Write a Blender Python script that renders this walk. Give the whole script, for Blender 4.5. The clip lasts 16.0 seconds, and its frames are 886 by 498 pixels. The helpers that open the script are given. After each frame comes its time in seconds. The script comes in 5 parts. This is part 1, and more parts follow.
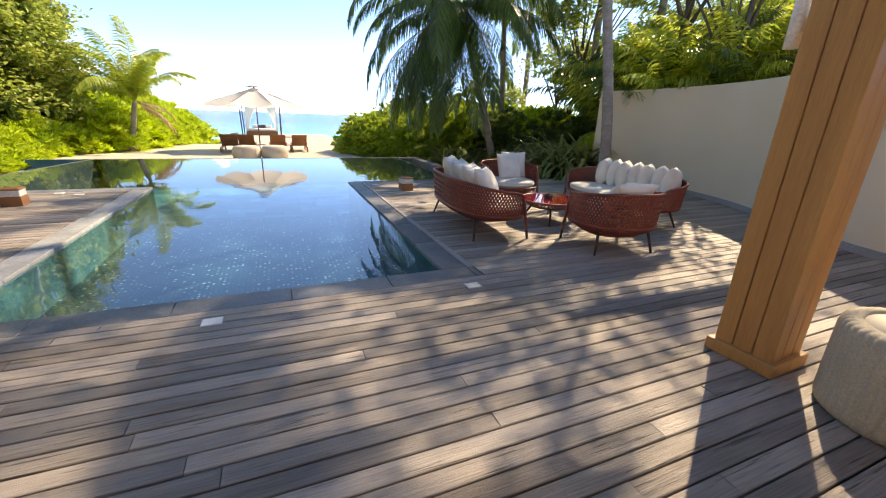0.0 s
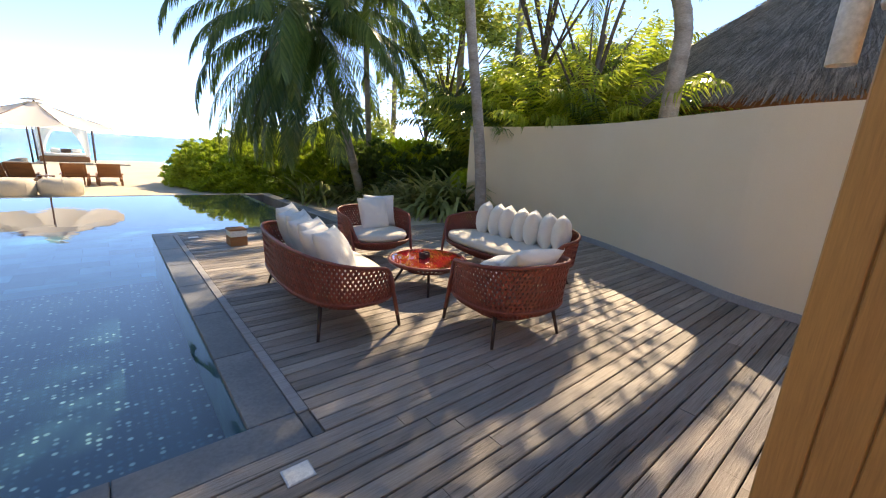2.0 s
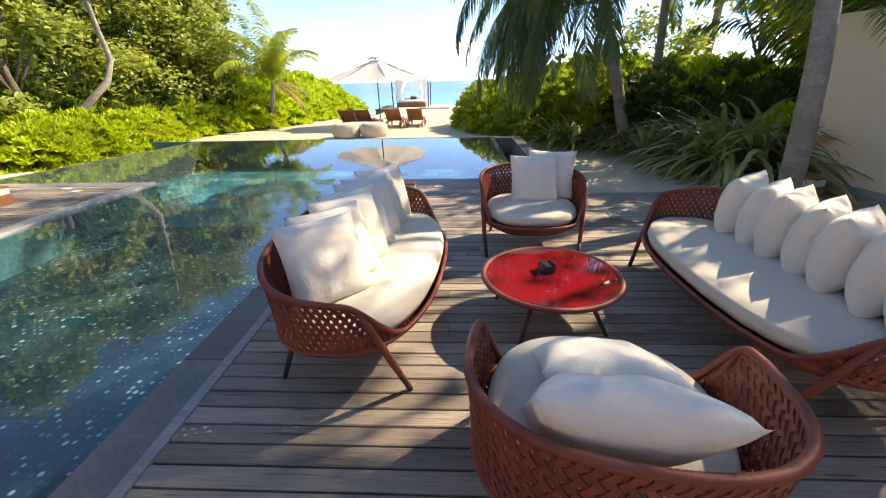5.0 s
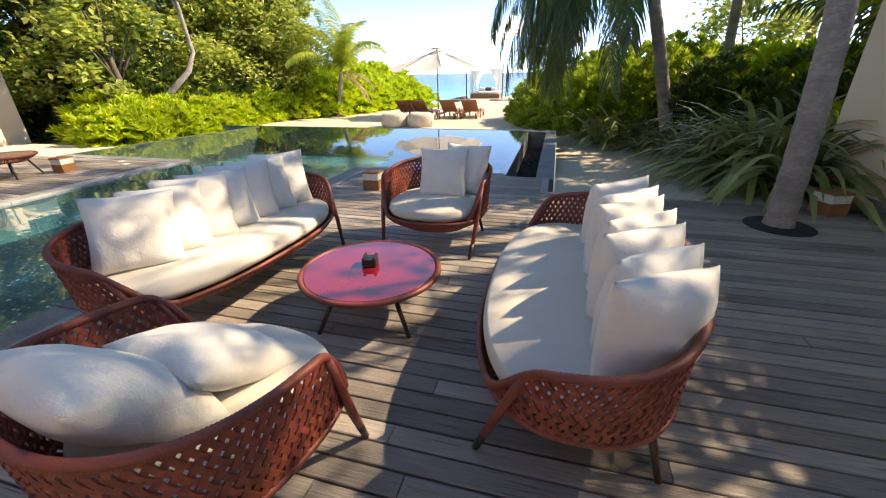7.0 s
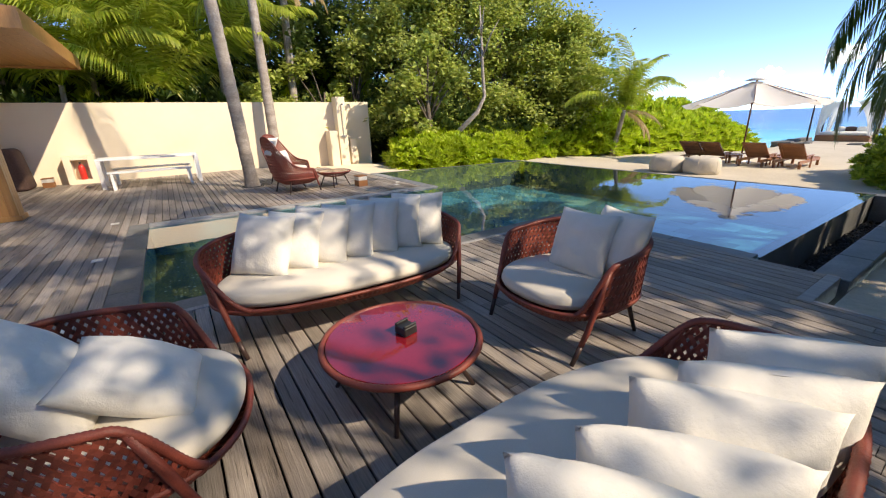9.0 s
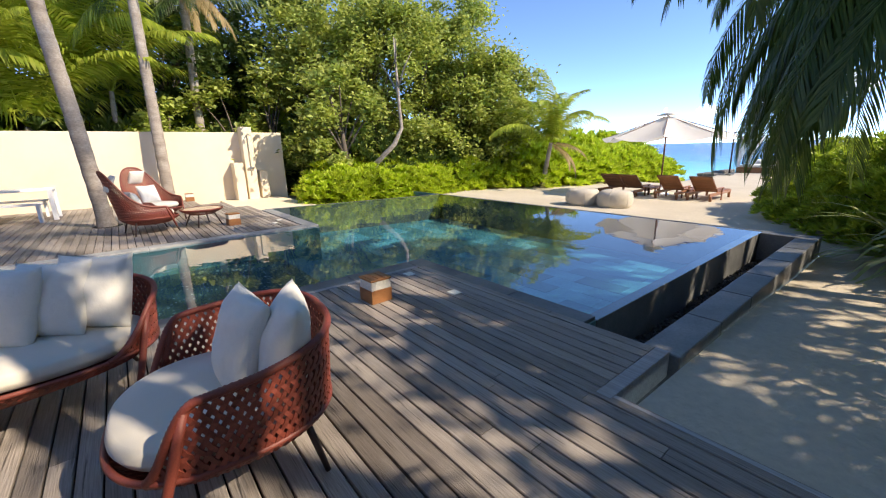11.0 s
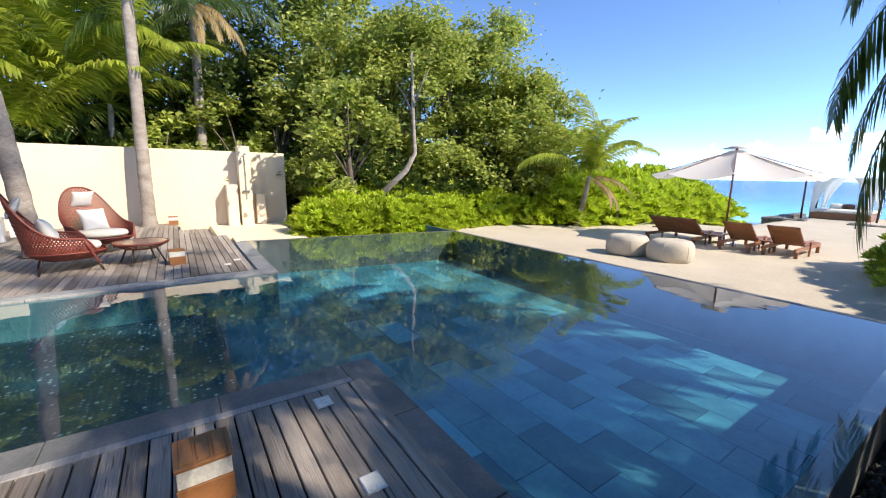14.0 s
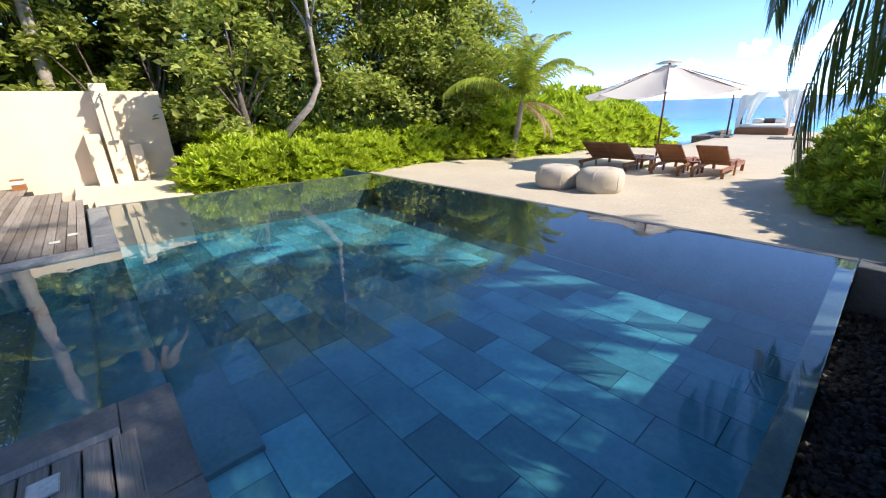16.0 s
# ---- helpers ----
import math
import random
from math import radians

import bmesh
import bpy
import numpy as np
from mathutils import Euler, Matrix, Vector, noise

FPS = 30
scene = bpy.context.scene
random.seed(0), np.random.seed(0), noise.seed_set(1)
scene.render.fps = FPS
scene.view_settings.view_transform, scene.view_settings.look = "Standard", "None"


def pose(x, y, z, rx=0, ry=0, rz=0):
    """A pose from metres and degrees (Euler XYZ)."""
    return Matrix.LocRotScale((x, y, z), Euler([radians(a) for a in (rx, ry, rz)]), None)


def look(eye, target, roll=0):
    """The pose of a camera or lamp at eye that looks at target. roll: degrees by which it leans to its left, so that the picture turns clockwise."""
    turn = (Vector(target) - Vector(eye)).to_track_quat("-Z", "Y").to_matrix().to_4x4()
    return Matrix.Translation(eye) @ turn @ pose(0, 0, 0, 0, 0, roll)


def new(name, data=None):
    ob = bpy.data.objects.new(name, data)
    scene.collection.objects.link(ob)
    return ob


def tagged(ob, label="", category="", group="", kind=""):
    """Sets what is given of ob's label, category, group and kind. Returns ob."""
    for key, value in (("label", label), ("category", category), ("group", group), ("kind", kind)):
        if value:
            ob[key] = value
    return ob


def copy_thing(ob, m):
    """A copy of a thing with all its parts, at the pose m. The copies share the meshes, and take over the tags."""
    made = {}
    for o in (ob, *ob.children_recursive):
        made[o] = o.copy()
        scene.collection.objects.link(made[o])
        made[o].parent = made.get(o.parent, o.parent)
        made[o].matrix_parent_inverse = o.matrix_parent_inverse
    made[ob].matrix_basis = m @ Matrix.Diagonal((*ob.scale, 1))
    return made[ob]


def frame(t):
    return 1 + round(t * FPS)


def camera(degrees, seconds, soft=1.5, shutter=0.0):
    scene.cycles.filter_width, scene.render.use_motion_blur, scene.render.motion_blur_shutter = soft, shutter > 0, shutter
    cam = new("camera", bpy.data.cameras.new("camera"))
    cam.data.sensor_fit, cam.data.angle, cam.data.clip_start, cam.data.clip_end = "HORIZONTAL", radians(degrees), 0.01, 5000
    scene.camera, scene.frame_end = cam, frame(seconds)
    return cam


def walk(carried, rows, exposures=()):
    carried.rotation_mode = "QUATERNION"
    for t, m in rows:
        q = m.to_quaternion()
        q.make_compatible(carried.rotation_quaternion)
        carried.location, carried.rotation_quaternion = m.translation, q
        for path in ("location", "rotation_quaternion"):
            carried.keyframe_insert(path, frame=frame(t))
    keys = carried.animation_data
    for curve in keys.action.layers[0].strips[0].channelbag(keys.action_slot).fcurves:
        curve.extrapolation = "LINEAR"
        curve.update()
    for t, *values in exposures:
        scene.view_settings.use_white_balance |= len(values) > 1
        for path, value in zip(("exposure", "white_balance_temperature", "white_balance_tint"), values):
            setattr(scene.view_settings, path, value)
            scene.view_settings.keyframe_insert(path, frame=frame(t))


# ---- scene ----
cam = camera(97.1, 16.0, 1.15)
PATH = [
    (0, (1.24, -0.295, 1.383), (1.979, 1.452, 0.748), 2.0),
    (0.5, (1.347, -0.006, 1.404), (2.151, 1.701, 0.739), 1.0),
    (1, (1.54, 0.347, 1.409), (2.594, 1.917, 0.756), 1.4),
    (1.5, (1.866, 0.683, 1.47), (3.041, 2.204, 0.919), 1.9),
    (2, (2.192, 0.962, 1.48), (3.463, 2.432, 1.008), 3.5),
    (2.5, (2.618, 1.114, 1.5), (3.984, 2.48, 0.981), 2.6),
    (3, (2.999, 1.354, 1.494), (4.027, 2.977, 0.939), -0.1),
    (3.5, (3.232, 1.67, 1.491), (3.739, 3.512, 0.9), -2.4),
    (3.7, (3.318, 1.754, 1.493), (3.63, 3.634, 0.888), -3.0),
    (5.8, (4.953, 2.062, 1.479), (4.766, 3.849, 0.6), -0.9),
    (6, (5.1, 2.084, 1.469), (4.868, 3.863, 0.586), -0.7),
    (6.5, (5.489, 2.178, 1.465), (5.149, 3.951, 0.603), -0.8),
    (7, (5.912, 2.271, 1.447), (5.418, 4.028, 0.629), -1.1),
    (7.5, (6.168, 2.514, 1.396), (5.411, 4.191, 0.611), -1.5),
    (8, (6.347, 2.809, 1.394), (5.273, 4.321, 0.646), -2.5),
    (8.5, (6.53, 3.05, 1.42), (5.138, 4.305, 0.723), -3.6),
    (9, (6.583, 3.434, 1.466), (5.009, 4.494, 0.834), -1.7),
    (9.5, (6.739, 3.947, 1.438), (5.225, 5.101, 0.827), -1.8),
    (10, (6.89, 4.407, 1.452), (5.396, 5.615, 0.894), -1.7),
    (10.2, (6.884, 4.607, 1.45), (5.401, 5.837, 0.914), -1.5),
    (12.5, (6.486, 6.515, 1.474), (4.902, 7.658, 1.042), -1.1),
    (13, (6.153, 6.755, 1.484), (4.553, 7.885, 1.08), -0.3),
    (13.5, (5.816, 6.965, 1.487), (4.2, 8.084, 1.12), 0.4),
    (14, (5.556, 7.189, 1.534), (3.93, 8.293, 1.164), 0.9),
    (14.5, (5.312, 7.417, 1.525), (3.778, 8.61, 1.052), -0.3),
    (15, (5.194, 7.71, 1.447), (3.806, 9.006, 0.822), -1.6),
    (15.5, (5.231, 8.059, 1.478), (3.874, 9.363, 0.802), -1.3),
    (16, (5.206, 8.388, 1.494), (3.791, 9.627, 0.814), -2.0),
]

walk(cam, [(t, look(eye, target, roll)) for t, eye, target, roll in PATH],
     exposures=[(0.0, 1.3, 9800, 12), (2.5, 1.4, 9800, 12), (3.5, 1.32, 9700, 12), (7.2, 1.32, 9600, 12), (8.2, 1.15, 8900, 12), (9.2, 0.72, 8000, 11), (10.2, 0.85, 7900, 11), (12.5, 0.88, 7500, 11), (16.0, 0.92, 7200, 11)])

# ---- light ----
SUN_DIR = Vector((0.86, 0.51, 0.0)).normalized()
SUN_ELEV = radians(40)
world = bpy.data.worlds.new("sky")
scene.world = world
world.use_nodes = True
wn = world.node_tree.nodes
sky = wn.new("ShaderNodeTexSky")
sky.sky_type = "NISHITA"
sky.sun_disc = False
sky.sun_elevation = SUN_ELEV
sky.sun_rotation = math.atan2(SUN_DIR.x, SUN_DIR.y)
sky.air_density = 0.5
sky.dust_density = 0.08
sky.altitude = 4500
sky.ozone_density = 3.0
wn["Background"].inputs["Strength"].default_value = 0.34
clear = wn.new("ShaderNodeHueSaturation")
clear.inputs["Saturation"].default_value = 1.08
world.node_tree.links.new(sky.outputs[0], clear.inputs["Color"])
world.node_tree.links.new(clear.outputs[0], wn["Background"].inputs["Color"])
sun = new("sun", bpy.data.lights.new("sun", "SUN"))
sun.data.energy = 3.6
sun.data.angle = radians(0.55)
sun.data.color = (1.0, 0.94, 0.85)
toward = Vector((SUN_DIR.x * math.cos(SUN_ELEV), SUN_DIR.y * math.cos(SUN_ELEV), math.sin(SUN_ELEV)))
sun.matrix_world = look(toward * 40, (0, 0, 0))


# ---- materials ----
def nodes_of(name):
    m = bpy.data.materials.new(name)
    m.use_nodes = True
    return m, m.node_tree.nodes, m.node_tree.links, m.node_tree.nodes["Principled BSDF"]


def ramp_mix(n, l, fac, a, b):
    mix = n.new("ShaderNodeMix")
    mix.data_type = "RGBA"
    mix.inputs["A"].default_value = (*a, 1)
    mix.inputs["B"].default_value = (*b, 1)
    l.new(fac, mix.inputs["Factor"])
    return mix.outputs["Result"]


def place_noise(n, l, scale, stretch=(1, 1, 1), detail=4.0, rough=0.6):
    geo = n.new("ShaderNodeNewGeometry")
    mp = n.new("ShaderNodeMapping")
    mp.inputs["Scale"].default_value = stretch
    l.new(geo.outputs["Position"], mp.inputs["Vector"])
    tex = n.new("ShaderNodeTexNoise")
    tex.inputs["Scale"].default_value = scale
    tex.inputs["Detail"].default_value = detail
    tex.inputs["Roughness"].default_value = rough
    l.new(mp.outputs[0], tex.inputs["Vector"])
    return tex.outputs["Fac"]


def contrast(n, l, fac, lo, hi):
    r = n.new("ShaderNodeMapRange")
    r.inputs["From Min"].default_value = lo
    r.inputs["From Max"].default_value = hi
    l.new(fac, r.inputs["Value"])
    return r.outputs[0]


def surface(name, a, b, scale=3.0, rough=0.6, bump=0.15, fine=60.0, stretch=(1, 1, 1), metallic=0.0, vary=0.0, island=0.0,
            dist=0.01, spec=0.5, speck=0.25, coat=0.0):
    """Two tones mixed by a broad noise, a fine grain in colour and relief, and a random tone per object or island."""
    m, n, l, bs = nodes_of(name)
    broad = contrast(n, l, place_noise(n, l, scale, stretch), 0.3, 0.7)
    col = ramp_mix(n, l, broad, a, b)
    grain = place_noise(n, l, fine, stretch, 6.0, 0.65)
    hs = n.new("ShaderNodeHueSaturation")
    l.new(col, hs.inputs["Color"])
    g = contrast(n, l, grain, 0.25, 0.75)
    mul = n.new("ShaderNodeMath")
    mul.operation = "MULTIPLY_ADD"
    mul.inputs[1].default_value = speck * 2
    mul.inputs[2].default_value = 1 - speck
    l.new(g, mul.inputs[0])
    value = mul.outputs[0]
    if vary or island:
        src = n.new("ShaderNodeObjectInfo").outputs["Random"] if vary else n.new("ShaderNodeNewGeometry").outputs["Random Per Island"]
        k = vary or island
        m2 = n.new("ShaderNodeMath")
        m2.operation = "MULTIPLY_ADD"
        m2.inputs[1].default_value = 2 * k
        m2.inputs[2].default_value = 1 - k
        l.new(src, m2.inputs[0])
        m3 = n.new("ShaderNodeMath")
        m3.operation = "MULTIPLY"
        l.new(value, m3.inputs[0])
        l.new(m2.outputs[0], m3.inputs[1])
        value = m3.outputs[0]
    l.new(value, hs.inputs["Value"])
    l.new(hs.outputs[0], bs.inputs["Base Color"])
    bs.inputs["Roughness"].default_value = rough
    bs.inputs["Metallic"].default_value = metallic
    bs.inputs["Specular IOR Level"].default_value = spec
    bs.inputs["Coat Weight"].default_value = coat
    if bump:
        bp = n.new("ShaderNodeBump")
        bp.inputs["Strength"].default_value = bump
        bp.inputs["Distance"].default_value = dist
        l.new(grain, bp.inputs["Height"])
        l.new(bp.outputs[0], bs.inputs["Normal"])
    return m


def leaf_surface(name, a, b, through_light=0.35, rough=0.45, spread=0.35):
    m, n, l, bs = nodes_of(name)
    isl = n.new("ShaderNodeNewGeometry").outputs["Random Per Island"]
    col = ramp_mix(n, l, isl, a, b)
    hs = n.new("ShaderNodeHueSaturation")
    l.new(col, hs.inputs["Color"])
    big = contrast(n, l, place_noise(n, l, 0.9), 0.3, 0.7)
    md = n.new("ShaderNodeMath")
    md.operation = "MULTIPLY_ADD"
    md.inputs[1].default_value = 2 * spread
    md.inputs[2].default_value = 1 - spread
    l.new(big, md.inputs[0])
    l.new(md.outputs[0], hs.inputs["Value"])
    l.new(hs.outputs[0], bs.inputs["Base Color"])
    bs.inputs["Roughness"].default_value = rough
    tr = n.new("ShaderNodeBsdfTranslucent")
    l.new(hs.outputs[0], tr.inputs["Color"])
    mx = n.new("ShaderNodeMixShader")
    mx.inputs[0].default_value = through_light
    l.new(bs.outputs[0], mx.inputs[1])
    l.new(tr.outputs[0], mx.inputs[2])
    l.new(mx.outputs[0], n["Material Output"].inputs["Surface"])
    return m


def water_surface(name, tint, ripple, scale, stretch=(1, 1, 1)):
    m, n, l, bs = nodes_of(name)
    n.remove(bs)
    tr = n.new("ShaderNodeBsdfTransparent")
    tr.inputs["Color"].default_value = (*tint, 1)
    gl = n.new("ShaderNodeBsdfGlossy")
    gl.inputs["Roughness"].default_value = 0.015
    lw = n.new("ShaderNodeLayerWeight")
    lw.inputs["Blend"].default_value = 0.5
    pw = n.new("ShaderNodeMath")
    pw.operation = "POWER"
    pw.inputs[1].default_value = 3.3
    l.new(lw.outputs["Facing"], pw.inputs[0])
    fr = n.new("ShaderNodeMath")
    fr.operation = "MULTIPLY_ADD"
    fr.inputs[1].default_value = 0.95
    fr.inputs[2].default_value = 0.035
    l.new(pw.outputs[0], fr.inputs[0])
    bp = n.new("ShaderNodeBump")
    bp.inputs["Strength"].default_value = ripple
    bp.inputs["Distance"].default_value = 0.02
    l.new(place_noise(n, l, scale, stretch, 2.0, 0.5), bp.inputs["Height"])
    l.new(bp.outputs[0], gl.inputs["Normal"])
    mx = n.new("ShaderNodeMixShader")
    l.new(fr.outputs[0], mx.inputs[0])
    l.new(tr.outputs[0], mx.inputs[1])
    l.new(gl.outputs[0], mx.inputs[2])
    l.new(mx.outputs[0], n["Material Output"].inputs["Surface"])
    return m


def deck_surface(name, dark, pale):
    """Weathered boards: a tone per board, long streaks, dark cracks along the grain and broad silvered wear."""
    m, n, l, bs = nodes_of(name)
    info = n.new("ShaderNodeObjectInfo").outputs["Random"]
    tone = ramp_mix(n, l, info, dark, pale)
    wear = contrast(n, l, place_noise(n, l, 1.1, (0.6, 2.2, 1), 4.0, 0.65), 0.38, 0.68)
    silver = n.new("ShaderNodeMix")
    silver.data_type = "RGBA"
    silver.inputs["B"].default_value = (0.43, 0.39, 0.355, 1)
    l.new(tone, silver.inputs["A"])
    half = n.new("ShaderNodeMath")
    half.operation = "MULTIPLY"
    half.inputs[1].default_value = 0.55
    l.new(wear, half.inputs[0])
    l.new(half.outputs[0], silver.inputs["Factor"])
    grain = place_noise(n, l, 16.0, (0.22, 8, 8), 7.0, 0.7)
    streak = n.new("ShaderNodeMapRange")
    streak.inputs["From Min"].default_value = 0.3
    streak.inputs["From Max"].default_value = 0.7
    streak.inputs["To Min"].default_value = 0.66
    streak.inputs["To Max"].default_value = 1.28
    l.new(grain, streak.inputs["Value"])
    crack = n.new("ShaderNodeMapRange")
    crack.inputs["From Min"].default_value = 0.33
    crack.inputs["From Max"].default_value = 0.40
    crack.inputs["To Min"].default_value = 0.35
    l.new(place_noise(n, l, 7.0, (0.3, 7, 7), 5.0, 0.6), crack.inputs["Value"])
    mul = n.new("ShaderNodeMath")
    mul.operation = "MULTIPLY"
    l.new(streak.outputs[0], mul.inputs[0])
    l.new(crack.outputs[0], mul.inputs[1])
    hs = n.new("ShaderNodeHueSaturation")
    l.new(silver.outputs["Result"], hs.inputs["Color"])
    l.new(mul.outputs[0], hs.inputs["Value"])
    l.new(hs.outputs[0], bs.inputs["Base Color"])
    bs.inputs["Roughness"].default_value = 0.58
    bs.inputs["Specular IOR Level"].default_value = 0.4
    bp = n.new("ShaderNodeBump")
    bp.inputs["Strength"].default_value = 0.8
    bp.inputs["Distance"].default_value = 0.006
    l.new(mul.outputs[0], bp.inputs["Height"])
    l.new(bp.outputs[0], bs.inputs["Normal"])
    return m


M_DECK = deck_surface("weathered_deck_wood", (0.15, 0.122, 0.102), (0.42, 0.355, 0.305))
M_DECK_GREY = surface("silvered_deck_wood", (0.30, 0.29, 0.29), (0.40, 0.38, 0.37), 1.2, 0.6, 0.5, 9.0, (0.35, 9, 9), vary=0.2, dist=0.006, speck=0.3)
M_UNDER = surface("dark_substructure", (0.02, 0.018, 0.016), (0.03, 0.028, 0.025), 3, 0.9, 0)
M_COPING = surface("dark_basalt_coping", (0.10, 0.105, 0.11), (0.19, 0.19, 0.185), 2.2, 0.5, 0.3, 45, vary=0.12, dist=0.004)
M_PALECOPING = surface("weathered_grey_coping", (0.24, 0.245, 0.245), (0.42, 0.42, 0.41), 3.0, 0.6, 0.35, 30, vary=0.12, dist=0.004)
M_TILE = surface("slate_pool_tile", (0.05, 0.225, 0.30), (0.12, 0.39, 0.455), 1.4, 0.5, 0.2, 20, vary=0.46, speck=0.2)
M_POOLWALL = surface("pool_wall_stone", (0.06, 0.18, 0.22), (0.11, 0.27, 0.31), 2, 0.5, 0.2, 25)
M_GROUT = surface("pool_grout", (0.03, 0.07, 0.09), (0.05, 0.09, 0.1), 3, 0.8, 0.1)
M_CREAM = surface("cream_render", (0.78, 0.66, 0.49), (0.83, 0.71, 0.545), 0.8, 0.85, 0.25, 120, speck=0.05, dist=0.003)
M_SKIRT = surface("grey_skirting", (0.30, 0.31, 0.33), (0.36, 0.37, 0.39), 2, 0.7, 0.2, 60)
M_SAND = surface("coral_sand", (0.52, 0.45, 0.35), (0.60, 0.53, 0.42), 0.7, 0.95, 0.7, 16, speck=0.12, dist=0.03)
M_WOVEN = surface("terracotta_woven_cord", (0.18, 0.038, 0.024), (0.25, 0.056, 0.036), 4, 0.5, 0.4, 180, island=0.25, dist=0.002)
M_FRAME = surface("terracotta_wrapped_tube", (0.18, 0.038, 0.026), (0.24, 0.055, 0.036), 4, 0.45, 0.6, 160, dist=0.003)
M_LEG = surface("dark_brown_metal_leg", (0.05, 0.03, 0.028), (0.075, 0.045, 0.04), 5, 0.4, 0.1, 60, metallic=0.3)
M_LINEN = surface("offwhite_outdoor_fabric", (0.62, 0.57, 0.49), (0.68, 0.63, 0.55), 1.5, 0.9, 0.25, 260, speck=0.06, dist=0.002)
M_PILLOW = surface("white_cushion_fabric", (0.74, 0.71, 0.65), (0.80, 0.77, 0.71), 2.0, 0.9, 0.55, 14, speck=0.04, dist=0.012)
M_WOOD = surface("oiled_timber_post", (0.40, 0.19, 0.065), (0.50, 0.26, 0.09), 1.2, 0.42, 0.25, 14, (12, 12, 0.6), speck=0.18, dist=0.003)
M_LAMPWOOD = surface("teak_lamp_wood", (0.28, 0.11, 0.04), (0.36, 0.16, 0.06), 3, 0.5, 0.2, 30, (1, 1, 6), speck=0.2)
M_DIFF = surface("opal_diffuser", (0.72, 0.70, 0.64), (0.76, 0.74, 0.68), 3, 0.4, 0)
M_TEAK = surface("teak_lounger_wood", (0.26, 0.105, 0.045), (0.34, 0.15, 0.07), 3, 0.5, 0.3, 30, vary=0.15, speck=0.2)
M_POLE = surface("umbrella_pole_wood", (0.16, 0.06, 0.04), (0.2, 0.08, 0.05), 4, 0.4, 0.1, 40)
M_POUF = surface("beige_pouf_canvas", (0.52, 0.46, 0.38), (0.60, 0.54, 0.45), 2, 0.9, 0.4, 30, speck=0.08)
M_WHITE = surface("white_painted_metal", (0.78, 0.78, 0.78), (0.82, 0.82, 0.82), 2, 0.4, 0.05)
M_BARK = surface("palm_bark", (0.25, 0.205, 0.17), (0.43, 0.375, 0.325), 2.5, 0.9, 0.8, 22, (1, 1, 2.2), speck=0.3, dist=0.02)
M_DARKBARK = surface("dark_bark", (0.09, 0.07, 0.055), (0.16, 0.125, 0.1), 3, 0.9, 0.8, 20, speck=0.3, dist=0.02)
M_PEBBLE = surface("black_lava_pebble", (0.025, 0.024, 0.027), (0.05, 0.048, 0.05), 4, 0.6, 0.3, 60, island=0.4)
M_THATCH = surface("palm_thatch", (0.15, 0.128, 0.105), (0.27, 0.23, 0.195), 2, 0.95, 0.8, 30, (1, 1, 1), island=0.45, speck=0.35)
M_ROPE = surface("rope_ribbed_drum", (0.40, 0.355, 0.28), (0.48, 0.43, 0.345), 3, 0.85, 0.5, 90)
M_METAL = surface("brushed_steel", (0.55, 0.55, 0.55), (0.62, 0.62, 0.62), 3, 0.3, 0.05, metallic=1.0)
M_RED = surface("red_painted_steel", (0.55, 0.03, 0.02), (0.6, 0.04, 0.03), 3, 0.35, 0)
M_ROCK = surface("grey_rock", (0.13, 0.12, 0.11), (0.24, 0.225, 0.20), 2, 0.9, 0.8, 12, dist=0.05)
M_CLOUD, cn, cl, cb = nodes_of("self_lit_cloud")
cb.inputs["Base Color"].default_value = (0.8, 0.8, 0.8, 1)
cb.inputs["Roughness"].default_value = 1.0
# own glow stands in for sunlight scattered inside the cloud
cb.inputs["Emission Color"].default_value = (0.85, 0.92, 1.0, 1)
cb.inputs["Emission Strength"].default_value = 0.8
M_COVER = surface("brown_cover_fabric", (0.10, 0.055, 0.04), (0.14, 0.08, 0.06), 2, 0.9, 0.4, 30)
M_REDGLASS = surface("red_backpainted_glass", (0.22, 0.008, 0.014), (0.29, 0.012, 0.02), 2, 0.03, 0, spec=0.9, speck=0.1, coat=1.0)
M_BLACK = surface("black_plastic", (0.015, 0.015, 0.017), (0.03, 0.03, 0.03), 3, 0.4, 0)
M_CANVAS = leaf_surface("white_umbrella_canvas", (0.85, 0.83, 0.80), (0.88, 0.86, 0.83), 0.38, 0.85, 0.02)
L_HEDGE = leaf_surface("bright_shrub_leaf", (0.40, 0.54, 0.025), (0.66, 0.76, 0.09), 0.42, 0.45, 0.2)
L_SEAHEDGE = leaf_surface("small_glossy_hedge_leaf", (0.24, 0.36, 0.03), (0.54, 0.64, 0.085), 0.42, 0.4, 0.25)
L_TREE = leaf_surface("broad_tree_leaf", (0.22, 0.30, 0.045), (0.60, 0.64, 0.18), 0.45, 0.45, 0.28)
# leaf colour darkened to stand in for shade under the canopy
L_DARK = leaf_surface("shade_darkened_leaf", (0.05, 0.095, 0.022), (0.14, 0.21, 0.045), 0.35)
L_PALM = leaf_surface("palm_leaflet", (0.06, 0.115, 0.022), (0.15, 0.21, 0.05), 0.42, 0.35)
# yellow-green leaflet, lightened further to stand in for sun on the fronds
L_PALMLIT = leaf_surface("sunlit_palm_leaflet", (0.27, 0.37, 0.035), (0.54, 0.58, 0.10), 0.55, 0.35)
L_DRY = leaf_surface("dry_frond", (0.35, 0.24, 0.10), (0.42, 0.32, 0.15), 0.4, 0.6)
L_STRAP = leaf_surface("strap_leaf", (0.22, 0.28, 0.08), (0.48, 0.50, 0.22), 0.35, 0.4)
